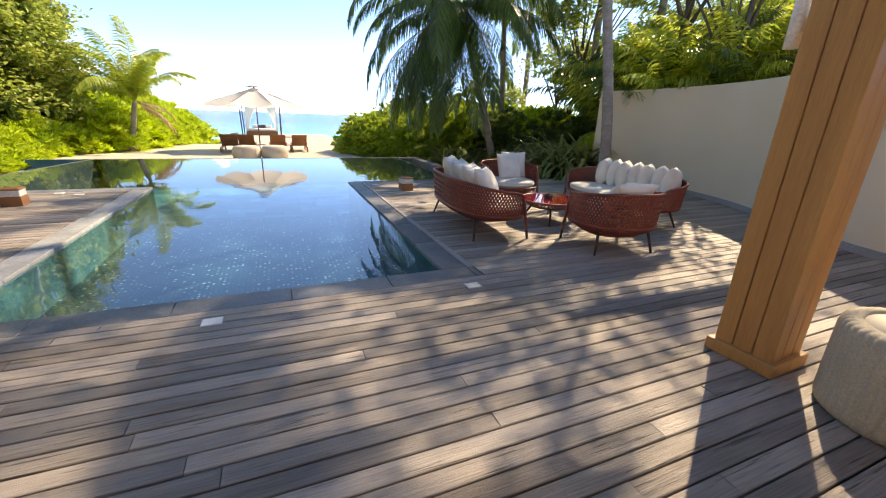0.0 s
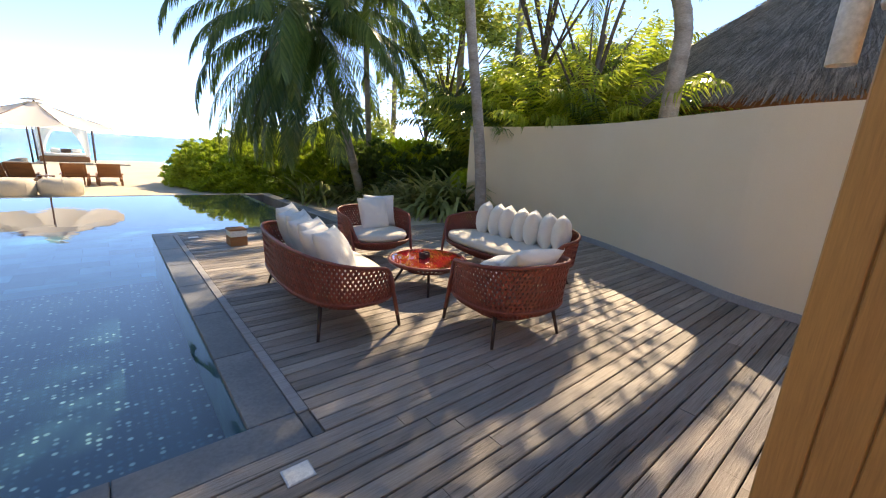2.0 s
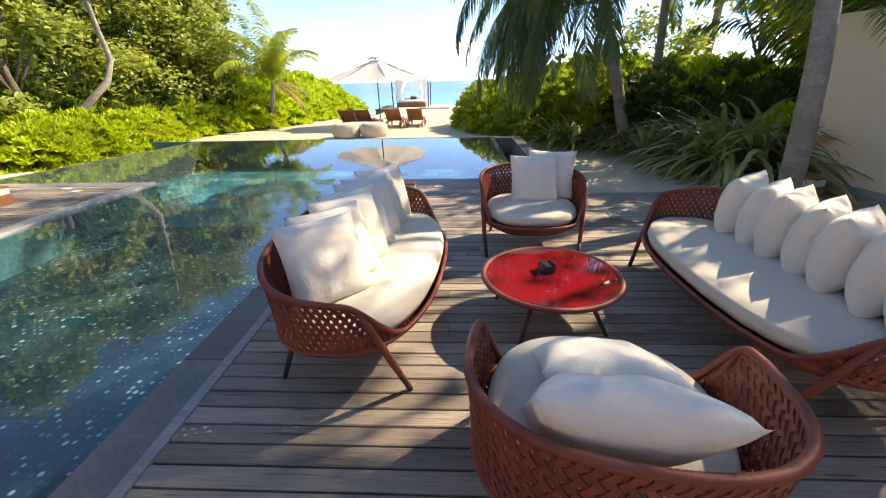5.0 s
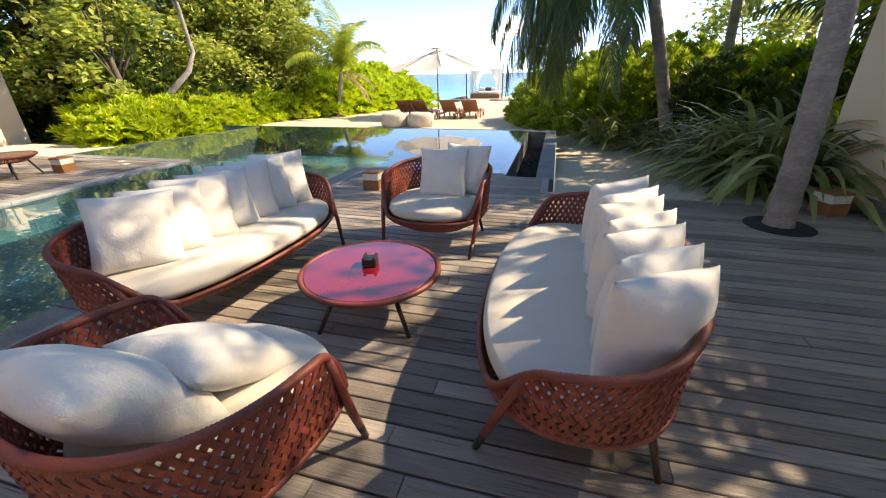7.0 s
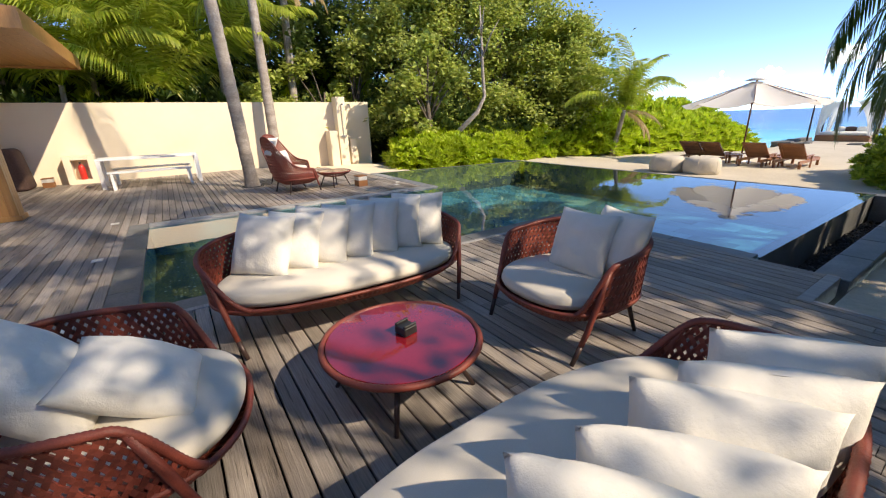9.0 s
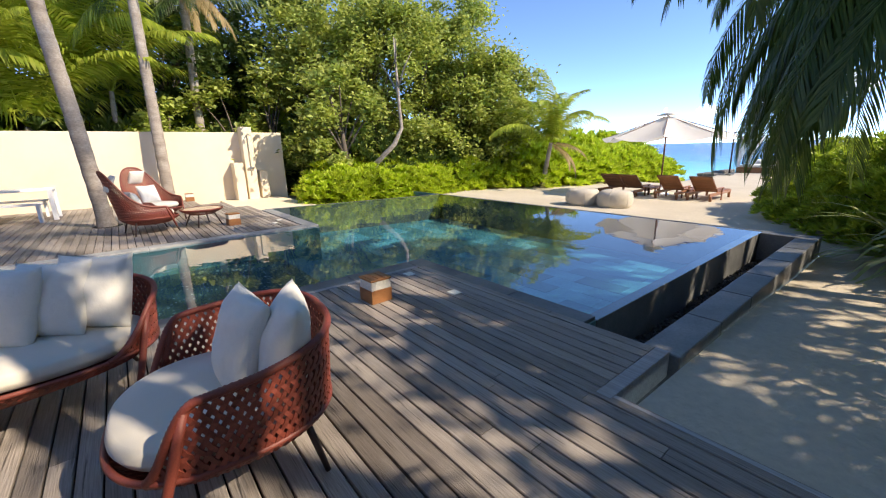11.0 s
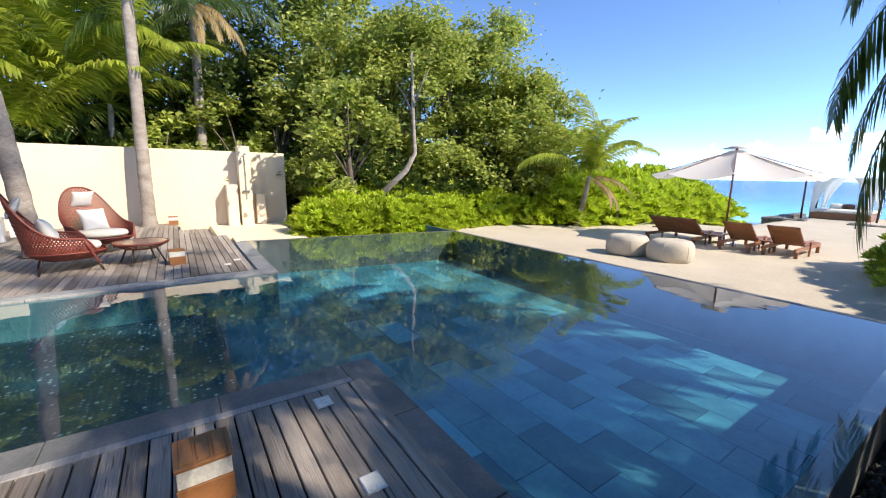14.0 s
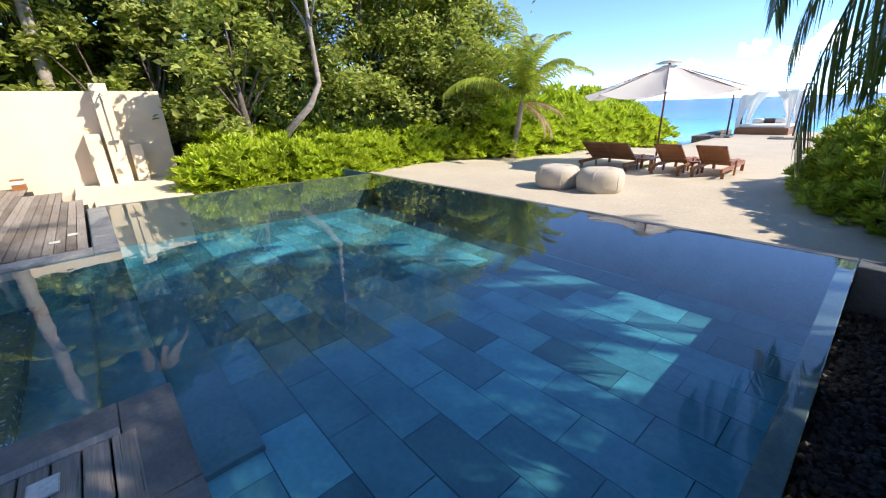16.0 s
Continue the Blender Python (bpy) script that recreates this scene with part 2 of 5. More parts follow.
M_WATER = water_surface("pool_water", (0.74, 0.94, 0.98), 0.095, 2.9)


def mosaic_surface():
    m, n, l, bs = nodes_of("pool_mosaic")
    geo = n.new("ShaderNodeNewGeometry")
    v = n.new("ShaderNodeTexVoronoi")
    v.inputs["Scale"].default_value = 19
    v.inputs["Randomness"].default_value = 0.3
    l.new(geo.outputs["Position"], v.inputs["Vector"])
    sep = n.new("ShaderNodeSeparateColor")
    l.new(v.outputs["Color"], sep.inputs[0])
    light = contrast(n, l, sep.outputs[0], 0.62, 0.85)
    tone = ramp_mix(n, l, light, (0.035, 0.11, 0.15), (0.52, 0.66, 0.60))
    edge = contrast(n, l, v.outputs["Distance"], 0.45, 0.3)
    dark = n.new("ShaderNodeMix")
    dark.data_type = "RGBA"
    dark.inputs["A"].default_value = (0.018, 0.055, 0.08, 1)
    l.new(tone, dark.inputs["B"])
    l.new(edge, dark.inputs["Factor"])
    l.new(dark.outputs["Result"], bs.inputs["Base Color"])
    bs.inputs["Roughness"].default_value = 0.4
    return m


M_MOSAIC = mosaic_surface()


def sea_surface():
    """Turquoise over the pale shallows, deep blue further out, with small waves."""
    m, n, l, bs = nodes_of("sea_water")
    geo = n.new("ShaderNodeNewGeometry")
    sp = n.new("ShaderNodeSeparateXYZ")
    l.new(geo.outputs["Position"], sp.inputs[0])
    r = n.new("ShaderNodeMapRange")
    r.inputs["From Min"].default_value = 36
    r.inputs["From Max"].default_value = 130
    l.new(sp.outputs["Y"], r.inputs["Value"])
    ramp = n.new("ShaderNodeValToRGB")
    e = ramp.color_ramp.elements
    e[0].color = (0.25, 0.58, 0.58, 1)
    e[1].color = (0.008, 0.08, 0.27, 1)
    for at, c in ((0.12, (0.06, 0.44, 0.54, 1)), (0.35, (0.02, 0.20, 0.42, 1))):
        x = e.new(at)
        x.color = c
    l.new(r.outputs[0], ramp.inputs[0])
    l.new(ramp.outputs[0], bs.inputs["Base Color"])
    bs.inputs["Roughness"].default_value = 0.25
    bs.inputs["IOR"].default_value = 1.33
    bs.inputs["Specular IOR Level"].default_value = 0.3
    bp = n.new("ShaderNodeBump")
    bp.inputs["Strength"].default_value = 0.4
    bp.inputs["Distance"].default_value = 0.3
    l.new(place_noise(n, l, 0.8, (0.4, 1, 1), 4), bp.inputs["Height"])
    l.new(bp.outputs[0], bs.inputs["Normal"])
    return m


M_SEA = sea_surface()


# ---- building helpers ----
def mesh_of(name, verts, faces, mats=(), smooth=False):
    me = bpy.data.meshes.new(name)
    me.from_pydata([tuple(v) for v in verts], [], faces)
    for m in mats:
        me.materials.append(m)
    if smooth:
        me.polygons.foreach_set("use_smooth", [True] * len(me.polygons))
    me.update()
    return me


def mesh_from_bm(name, bm, material, smooth=False):
    me = bpy.data.meshes.new(name)
    bm.to_mesh(me)
    bm.free()
    me.materials.append(material)
    if smooth:
        me.polygons.foreach_set("use_smooth", [True] * len(me.polygons))
    return me


def part(name, data, material, parent, label="", m=None, smooth=False):
    """Links a bmesh or a mesh as one mesh object under a thing or a part."""
    me = data if isinstance(data, bpy.types.Mesh) else mesh_from_bm(name, data, material, smooth)
    ob = new(name, me)
    ob.parent = parent
    if m is not None:
        ob.matrix_basis = m
    return tagged(ob, label)


def thing(name, m, label, category, group="", kind=""):
    ob = new(name)
    ob.matrix_basis = m
    return tagged(ob, label, category, group, kind)


def single(name, data, material, m, label, category, group="", kind="", smooth=False):
    me = data if isinstance(data, bpy.types.Mesh) else mesh_from_bm(name, data, material, smooth)
    ob = new(name, me)
    ob.matrix_basis = m
    return tagged(ob, label, category, group, kind)


def box(bm, x0, x1, y0, y1, z0, z1, bevel=0.0, turn=None, segs=1):
    r = bmesh.ops.create_cube(bm, size=1.0)
    vs = r["verts"]
    for v in vs:
        v.co = Vector(((x0 + x1) / 2 + v.co.x * (x1 - x0), (y0 + y1) / 2 + v.co.y * (y1 - y0), (z0 + z1) / 2 + v.co.z * (z1 - z0)))
    if bevel:
        es = list({e for v in vs for e in v.link_edges})
        out = bmesh.ops.bevel(bm, geom=es, offset=bevel, segments=segs, affect="EDGES", profile=0.5)
        vs = list({v for f in out["faces"] for v in f.verts} | {v for v in vs if v.is_valid})
    if turn is not None:
        bmesh.ops.transform(bm, matrix=turn, verts=vs)
    return bm


def boxes(*rows, bevel=0.004):
    bm = bmesh.new()
    for row in rows:
        box(bm, *row, bevel=bevel)
    return bm


def tube_rows(points, radii, sides=8, closed=False):
    """Vertices and faces of a tube along points."""
    pts = [Vector(p) for p in points]
    n = len(pts)
    verts, faces = [], []
    side = None
    for i, p in enumerate(pts):
        a = pts[(i - 1) % n] if closed or i else p
        b = pts[(i + 1) % n] if closed or i < n - 1 else p
        t = (b - a).normalized()
        if side is None:
            side = t.orthogonal().normalized()
        side = (side - t * side.dot(t)).normalized()
        other = t.cross(side)
        r = radii[i] if hasattr(radii, "__len__") else radii
        for k in range(sides):
            w = 2 * math.pi * k / sides
            verts.append(p + (side * math.cos(w) + other * math.sin(w)) * r)
    for i in range(n if closed else n - 1):
        for k in range(sides):
            a, b = i * sides + k, i * sides + (k + 1) % sides
            c, d = ((i + 1) % n) * sides + (k + 1) % sides, ((i + 1) % n) * sides + k
            faces.append((a, b, c, d))
    if not closed:
        faces.append(tuple(range(sides - 1, -1, -1)))
        faces.append(tuple((n - 1) * sides + k for k in range(sides)))
    return verts, faces


def tube(name, points, radii, material, sides=8, closed=False):
    v, f = tube_rows(points, radii, sides, closed)
    return mesh_of(name, v, f, (material,), True)


def lathe(name, profile, material, sides=32, smooth=True):
    verts, faces = [], []
    for r, z in profile:
        for k in range(sides):
            w = 2 * math.pi * k / sides
            verts.append((r * math.cos(w), r * math.sin(w), z))
    for i in range(len(profile) - 1):
        for k in range(sides):
            faces.append((i * sides + k, i * sides + (k + 1) % sides, (i + 1) * sides + (k + 1) % sides, (i + 1) * sides + k))
    faces.append(tuple(range(sides - 1, -1, -1)))
    faces.append(tuple((len(profile) - 1) * sides + k for k in range(sides)))
    return mesh_of(name, verts, faces, (material,), smooth)


def smoothstep(x):
    x = min(1.0, max(0.0, x))
    return x * x * (3 - 2 * x)


# ---- ground, sea, sky ----
def sand_height(x, y):
    z = -0.30
    if x > 5:
        z = -0.06 - 0.26 * smoothstep((y - 7.4) / 6.5) - (0.2 if y < 7.2 else 0)
    if y > 15:
        z = min(z, -0.30) - 0.12 * smoothstep((y - 15) / 8)
    if y > 24:
        spit = smoothstep((x + 1.75) / 0.5) * smoothstep((7.0 - x) / 1.5) * smoothstep((39.5 - y) / 1.0)
        z -= (0.75 * smoothstep((y - 24) / 12) + 0.02 * max(0, y - 36)) * (1 - spit)
    z += 0.025 * (noise.noise((x * 0.9, y * 0.9, 0)) + 0.5 * noise.noise((x * 2.7, y * 2.7, 3)))
    return max(z, -6)


def build_ground():
    xs = [-400, -150, -60, -30, -20] + [-16 + 0.5 * i for i in range(22)] + [-5.02] + [-4.5 + 0.5 * i for i in range(21)] + [5.99] + [6.3 + 0.35 * i for i in range(24)] + [16, 20, 30, 60, 150, 400]
    ys = [-200, -60, -20, -10, 0, 4, 7.44] + [8.0 + 0.4 * i for i in range(14)] + [13.71] + [14 + 0.4 * i for i in range(66)] + [43, 50, 80, 200]
    verts = [(x, y, sand_height(x, y)) for y in ys for x in xs]
    faces = []
    w = len(xs)
    for j in range(len(ys) - 1):
        for i in range(w - 1):
            cx, cy = (xs[i] + xs[i + 1]) / 2, (ys[j] + ys[j + 1]) / 2
            if -5.02 < cx < 5.99 and -10 < cy < 13.71:
                continue
            if -10 < cy < 7.44 and -9 < cx < 7.4:
                continue
            a = j * w + i
            faces.append((a, a + 1, a + w + 1, a + w))
    me = mesh_of("ground", verts, faces, (M_SAND,), True)
    tagged(new("ground", me), "pale coral sand beach round the pool", "sand", kind="structure")
    sv = [(-4500, 33, -0.95), (4500, 33, -0.95), (4500, 4800, -0.95), (-4500, 4800, -0.95)]
    tagged(new("water", mesh_of("sea", sv, [(0, 1, 2, 3)], (M_SEA,))), "calm turquoise and blue sea beyond the beach", "sea", kind="structure")
    rng = random.Random(5)
    for cx, cy, cz, s in ((-700, 1500, 62, 20), (-610, 1500, 75, 26), (-480, 1500, 92, 24), (-330, 1500, 118, 32), (-225, 1500, 95, 40), (-150, 1500, 120, 44), (-820, 1500, 60, 16), (30, 1500, 85, 34), (190, 1500, 70, 30)):
        bm = bmesh.new()
        for i in range(26):
            r = s * rng.uniform(0.25, 0.6)
            bmesh.ops.create_icosphere(bm, subdivisions=3, radius=r * 0.7, matrix=pose(rng.gauss(0, s * 0.55), rng.gauss(0, s * 0.4), abs(rng.gauss(0, s * 0.4))))
        for v in bm.verts:
            v.co += v.co.normalized() * s * (0.22 * noise.noise(v.co * (3.0 / s)) + 0.1 * noise.noise(v.co * (9.0 / s)))
        single("cloud", bm, M_CLOUD, pose(cx, cy, cz), "small white cumulus cloud low over the sea", "cloud", "clouds", "structure", True)


build_ground()


# ---- pool ----
WATER_Z = -0.035
PX0, PX1, PY0, PY1 = -4.35, 5.235, 8.42, 13.68
CX0, CX1, CY0 = -0.95, 2.62, 2.95
DEEP, SHALLOW = -0.85, -0.50


def build_pool():
    wv = [(CX0, CY0, 0), (CX1, CY0, 0), (CX1, PY0, 0), (PX1, PY0, 0), (PX1, PY1, 0), (PX0 + 0.85, PY1, 0), (PX0, PY0, 0), (CX0, PY0, 0)]
    water = new("water_pool", mesh_of("pool_water", [(x, y, WATER_Z) for x, y, _ in wv], [(0, 1, 2, 7), (7, 2, 3, 4, 5, 6)], (M_WATER,)))
    tagged(water, "still clear blue pool water brimming to its edge", "pool water", kind="structure")
    basin = thing("pool_basin", pose(0, 0, 0), "dark stone swimming pool basin with tiled floor", "pool", kind="structure")
    rows = [("pool_wall", (CX0 - 0.25, CX1 + 0.25, CY0 - 0.25, CY0, -1.0, -0.04)),
            ("pool_wall", (CX0 - 0.25, CX0, CY0 + 0.002, PY0 - 0.004, -1.0, -0.042)),
            ("pool_wall", (CX1, CX1 + 0.25, CY0 + 0.002, PY0 - 0.252, -1.0, -0.042)),
            ("pool_wall", (CX1, PX1 - 0.01, PY0 - 0.25, PY0, -1.0, -0.04)),
            ("pool_wall", (PX0, CX0 - 0.252, PY0 - 0.27, PY0 - 0.02, -1.0, -0.04)),
            ("pool_wall", (PX0 - 0.7, PX0 + 1.0, PY1, PY1 + 0.03, -1.0, -0.03)),
            ("infinity_wall", (PX1 - 0.12, PX1, PY0, PY1 + 0.1, -1.0, -0.037)),
            ("infinity_wall", (PX0 + 0.6, PX1, PY1, PY1 + 0.1, -1.0, -0.03))]
    for n, r in rows:
        part(n, boxes(r, bevel=0.006), M_POOLWALL if n == "pool_wall" else M_COPING, basin)
    bm = bmesh.new()
    bm.faces.new([bm.verts.new(p) for p in ((PX0, PY0 - 0.1, -1), (PX0 - 0.12, PY0 - 0.1, -1), (PX0 + 0.73, PY1, -1), (PX0 + 0.85, PY1, -1))])
    out = bmesh.ops.extrude_face_region(bm, geom=bm.faces[:])
    bmesh.ops.translate(bm, verts=[v for v in out["geom"] if isinstance(v, bmesh.types.BMVert)], vec=(0, 0, 0.965))
    bmesh.ops.recalc_face_normals(bm, faces=bm.faces[:])
    part("pool_wall", bm, M_COPING, basin)
    part("channel_floor", boxes((CX0, CX1, CY0, PY0 - 0.9, -1.0, SHALLOW)), M_MOSAIC, basin, "pebble mosaic pool floor")
    part("pool_step", boxes((CX0, CX1, PY0 - 0.9, PY0 - 0.45, -1.0, SHALLOW - 0.12)), M_POOLWALL, basin)
    part("pool_step", boxes((CX0, CX1, PY0 - 0.45, PY0, -1.0, SHALLOW - 0.24)), M_POOLWALL, basin)
    part("pool_step", boxes((CX0, CX1, PY0 + 0.002, PY0 + 0.42, -1.0, SHALLOW - 0.30)), M_POOLWALL, basin)
    part("pool_floor", boxes((PX0, PX1 - 0.12, PY0, PY1, -1.2, DEEP - 0.012)), M_GROUT, basin)
    # overflow gutter and its kerb on the beach side
    part("gutter_floor", boxes((PX1, 5.70, 8.24, PY1 + 0.1, -0.75, -0.52)), M_UNDER, basin)
    rng = random.Random(3)
    verts, faces = [], []
    base = bmesh.new()
    bmesh.ops.create_icosphere(base, subdivisions=1, radius=1.0)
    bv = [v.co.copy() for v in base.verts]
    bf = [tuple(v.index for v in f.verts) for f in base.faces]
    base.free()
    for i in range(2600):
        c = Vector((rng.uniform(PX1 + 0.03, 5.68), rng.uniform(8.28, PY1), -0.50 + rng.uniform(-0.02, 0.035)))
        q = Euler((rng.uniform(0, 6), rng.uniform(0, 6), rng.uniform(0, 6))).to_matrix()
        s = Vector((rng.uniform(0.025, 0.05), rng.uniform(0.02, 0.04), rng.uniform(0.015, 0.03)))
        o = len(verts)
        verts += [c + q @ Vector((v.x * s.x, v.y * s.y, v.z * s.z)) for v in bv]
        faces += [tuple(k + o for k in f) for f in bf]
    tagged(new("pebbles", mesh_of("pebbles", verts, faces, (M_PEBBLE,))), "black lava pebbles filling the overflow gutter", "pebbles", kind="stuff")
    kerb = thing("gutter_kerb", pose(0, 0, 0), "dark basalt kerb along the overflow gutter", "kerb", kind="structure")
    y = 8.24
    while y < 13.4:
        part("kerb_stone", boxes((5.70, 5.97, y + 0.004, y + 0.86, -0.7, -0.02), bevel=0.008), M_COPING, kerb)
        y += 0.868
    part("kerb_stone", boxes((PX1 + 0.01, 5.97, 13.46, 13.75, -0.7, -0.02), bevel=0.008), M_COPING, kerb)
    cop = thing("coping", pose(0, 0, 0), "dark basalt coping slabs round the pool", "coping", kind="structure")

    def run(x0, x1, y0, y1, along, stone=M_COPING):
        n = max(1, round(((x1 - x0) if along == "x" else (y1 - y0)) / 0.9))
        for i in range(n):
            if along == "x":
                a, b = x0 + (x1 - x0) * i / n, x0 + (x1 - x0) * (i + 1) / n
                r = (a + 0.002, b - 0.002, y0, y1, -0.045, -0.006)
            else:
                a, b = y0 + (y1 - y0) * i / n, y0 + (y1 - y0) * (i + 1) / n
                r = (x0, x1, a + 0.002, b - 0.002, -0.045, -0.006)
            part("coping_slab", boxes(r, bevel=0.005), stone, cop)
    run(CX0 - 0.25, CX1 + 0.25, 2.70, 2.952, "x")
    run(CX1 + 0.252, CX1 + 0.318, 2.70, 2.926, "x")
    run(CX1, CX1 + 0.25, 2.955, 8.17, "y")
    run(CX1, PX1 - 0.02, 8.172, PY0 + 0.003, "x")
    run(CX0 - 0.25, CX0, 2.955, PY0 - 0.25, "y", M_PALECOPING)
    run(-4.2, CX0, PY0 - 0.25, PY0, "x", M_PALECOPING)


build_pool()


# ---- walls ----
def build_right_wall():
    ctrl = [(7.42, -4.0), (7.42, -1.0), (7.46, 1.0), (7.62, 1.95), (7.95, 2.55), (8.42, 3.35), (9.0, 4.4), (9.3, 5.3), (9.46, 6.3), (9.45, 7.3), (9.2, 8.3)]
    pts = []
    for i in range(len(ctrl) - 1):
        p0, p1, p2, p3 = (Vector(ctrl[max(0, min(len(ctrl) - 1, k))]) for k in (i - 1, i, i + 1, i + 2))
        for k in range(6):
            u = k / 6
            pts.append(0.5 * ((2 * p1) + (p2 - p0) * u + (2 * p0 - 5 * p1 + 4 * p2 - p3) * u * u + (3 * p1 - p0 - 3 * p2 + p3) * u ** 3))
    pts.append(Vector(ctrl[-1]))

    def strip(off0, off1, z0, z1):
        verts, faces = [], []
        for i, p in enumerate(pts):
            t = (pts[min(i + 1, len(pts) - 1)] - pts[max(i - 1, 0)]).normalized()
            nrm = Vector((t.y, -t.x))
            a, b = p + nrm * off0, p + nrm * off1
            verts += [(a.x, a.y, z0), (b.x, b.y, z0), (b.x, b.y, z1), (a.x, a.y, z1)]
        for i in range(len(pts) - 1):
            for k in range(4):
                faces.append((4 * i + k, 4 * i + (k + 1) % 4, 4 * i + 4 + (k + 1) % 4, 4 * i + 4 + k))
        e = 4 * (len(pts) - 1)
        faces += [(3, 2, 1, 0), (e, e + 1, e + 2, e + 3)]
        return verts, faces
    wall = new("wall_east", mesh_of("wall_east", *strip(0, 0.22, -0.6, 2.18), (M_CREAM,)))
    tagged(wall, "curved cream rendered garden wall in shade", "wall", kind="structure")
    sk = new("baseboard", mesh_of("skirting", *strip(-0.035, -0.001, -0.04, 0.09), (M_SKIRT,)))
    tagged(sk, "grey skirting along the curved garden wall", "skirting", kind="structure")


def build_left_wall():
    bm = boxes((-8.85, -8.62, -6.0, 10.3, -0.6, 2.17), bevel=0.008)
    single("wall_west", bm, M_CREAM, pose(0, 0, 0), "cream rendered garden wall in full sun", "wall", kind="structure")


build_right_wall()
build_left_wall()


# ---- villa behind the walk ----
def build_post(x, y, turn, lamp, height):
    p = thing("timber_post", pose(x, y, 0, 0, 0, turn), "tall orange-brown timber post with grooved faces and plinth", "post", "veranda posts")
    for i in range(3):
        for j in range(3):
            if i == 1 and j == 1:
                continue
            part("stile", boxes((-0.165 + 0.11 * i + 0.0035, -0.165 + 0.11 * (i + 1) - 0.0035, -0.165 + 0.11 * j + 0.0035, -0.165 + 0.11 * (j + 1) - 0.0035, 0.0, height), bevel=0.004), M_WOOD, p)
    part("core", boxes((-0.148, 0.148, -0.148, 0.148, 0.0, height - 0.01)), M_WOOD, p)
    part("plinth", boxes((-0.195, 0.195, -0.195, 0.195, 0.002, 0.085), bevel=0.006), M_WOOD, p)
    if lamp:
        s = thing("wall_lamp", pose(x - 0.085, y + 0.235, 1.80), "white cylinder wall lamp fixed to the timber post", "lamp")
        part("shade", lathe("shade", [(0.0, 0.34), (0.032, 0.34), (0.036, 0.33), (0.036, 0.0), (0.032, 0.0), (0.032, 0.03), (0.0, 0.03)], M_WHITE, 24), M_WHITE, s)
        part("bracket", boxes((-0.03, 0.03, -0.11, -0.05, 0.14, 0.22)), M_WHITE, s)


build_post(3.95, 0.94, 3, True, 3.19)
build_post(-3.15, 0.95, 0, False, 3.05)


def veranda_roof(x0, x1, y0, y1, z, label):
    """A thatched lean-to with a boarded timber soffit and fascia."""
    roof = thing("veranda_roof", pose(0, 0, 0), label, "roof", kind="structure")
    verts = [(x0, y0, z + 0.1), (x1, y0, z + 0.1), (x1, y1, z + 0.1), (x0, y1, z + 0.1), (x0, y0, z + 2.4), (x1, y0, z + 2.4), (x1, y1, z + 0.32), (x0, y1, z + 0.32)]
    part("thatch", mesh_of("veranda_thatch", verts, [(3, 2, 1, 0), (4, 5, 6, 7), (0, 1, 5, 4), (1, 2, 6, 5), (2, 3, 7, 6), (3, 0, 4, 7)], (M_THATCH,)), M_THATCH, roof)
    part("fascia", boxes((x0, x1, y1, y1 + 0.04, z + 0.02, z + 0.34)), M_WOOD, roof)
    part("fascia", boxes((x1, x1 + 0.04, y0, y1 + 0.04, z + 0.02, z + 0.34)), M_WOOD, roof)
    part("fascia", boxes((x0 - 0.04, x0, y0, y1 + 0.04, z + 0.02, z + 0.34)), M_WOOD, roof)
    y = y0
    while y < y1 - 0.02:
        part("soffit_board", boxes((x0, x1, y + 0.004, min(y1, y + 0.19), z + 0.07, z + 0.098), bevel=0.003), M_WOOD, roof)
        y += 0.194


def build_villa():
    single("wall_south", boxes((-8.6, 7.4, -4.3, -4.1, -0.1, 3.6)), M_CREAM, pose(0, 0, 0), "cream villa wall behind the veranda", "wall", kind="structure")
    veranda_roof(-8.6, -2.95, -4.1, 1.9, 2.98, "thatched veranda roof with timber fascia over the side deck")
    veranda_roof(3.6, 5.0, -4.1, 1.3, 3.12, "thatched veranda roof with timber fascia over the post")


build_villa()


# ---- woven seats ----
class Plan:
    """An oval of half-width a and half-depth b, walked by arc length; s = 0 is the middle of the back."""

    def __init__(self, a, b, power=2.5):
        self.a, self.b, self.p = a, b, power
        n = 720
        self.w = [-math.pi + 2 * math.pi * i / n for i in range(n + 1)]
        pts = [self.at_angle(w) for w in self.w]
        self.s = [0.0]
        for i in range(n):
            self.s.append(self.s[-1] + (pts[i + 1] - pts[i]).length)
        self.length = self.s[-1]

    def at_angle(self, w):
        c, s = math.cos(w), math.sin(w)
        f = lambda v: math.copysign(abs(v) ** (2 / self.p), v)
        return Vector((self.a * f(s), -self.b * f(c), 0))

    def angle(self, s):
        s = (s + self.length / 2) % self.length
        return float(np.interp(s, self.s, self.w))


def shell_point(plan, w, z, zb, zs, zt, flare):
    """A point of the shell at angle w and height z: a bowl under the seat rim and a wall that leans out above it."""
    if z < zs:
        u = (z - zb) / (zs - zb)
        k = 0.66 + 0.34 * math.sin(u * math.pi / 2)
    else:
        k = 1 + flare * (z - zs) / (zt - zs)
    p = plan.at_angle(w)
    return Vector((p.x * k, p.y * k, z))


def rim_height(w, zs, zt, reach, soft, fall):
    if zt > 0.9:
        return zs + 0.20 * smoothstep((reach - abs(w)) / 0.5) + (zt - zs - 0.20) * math.exp(-(w / 0.85) ** 2)
    return zs + (zt - zs) * smoothstep((reach - abs(w)) / soft) * (1 - fall * (w / reach) ** 2)


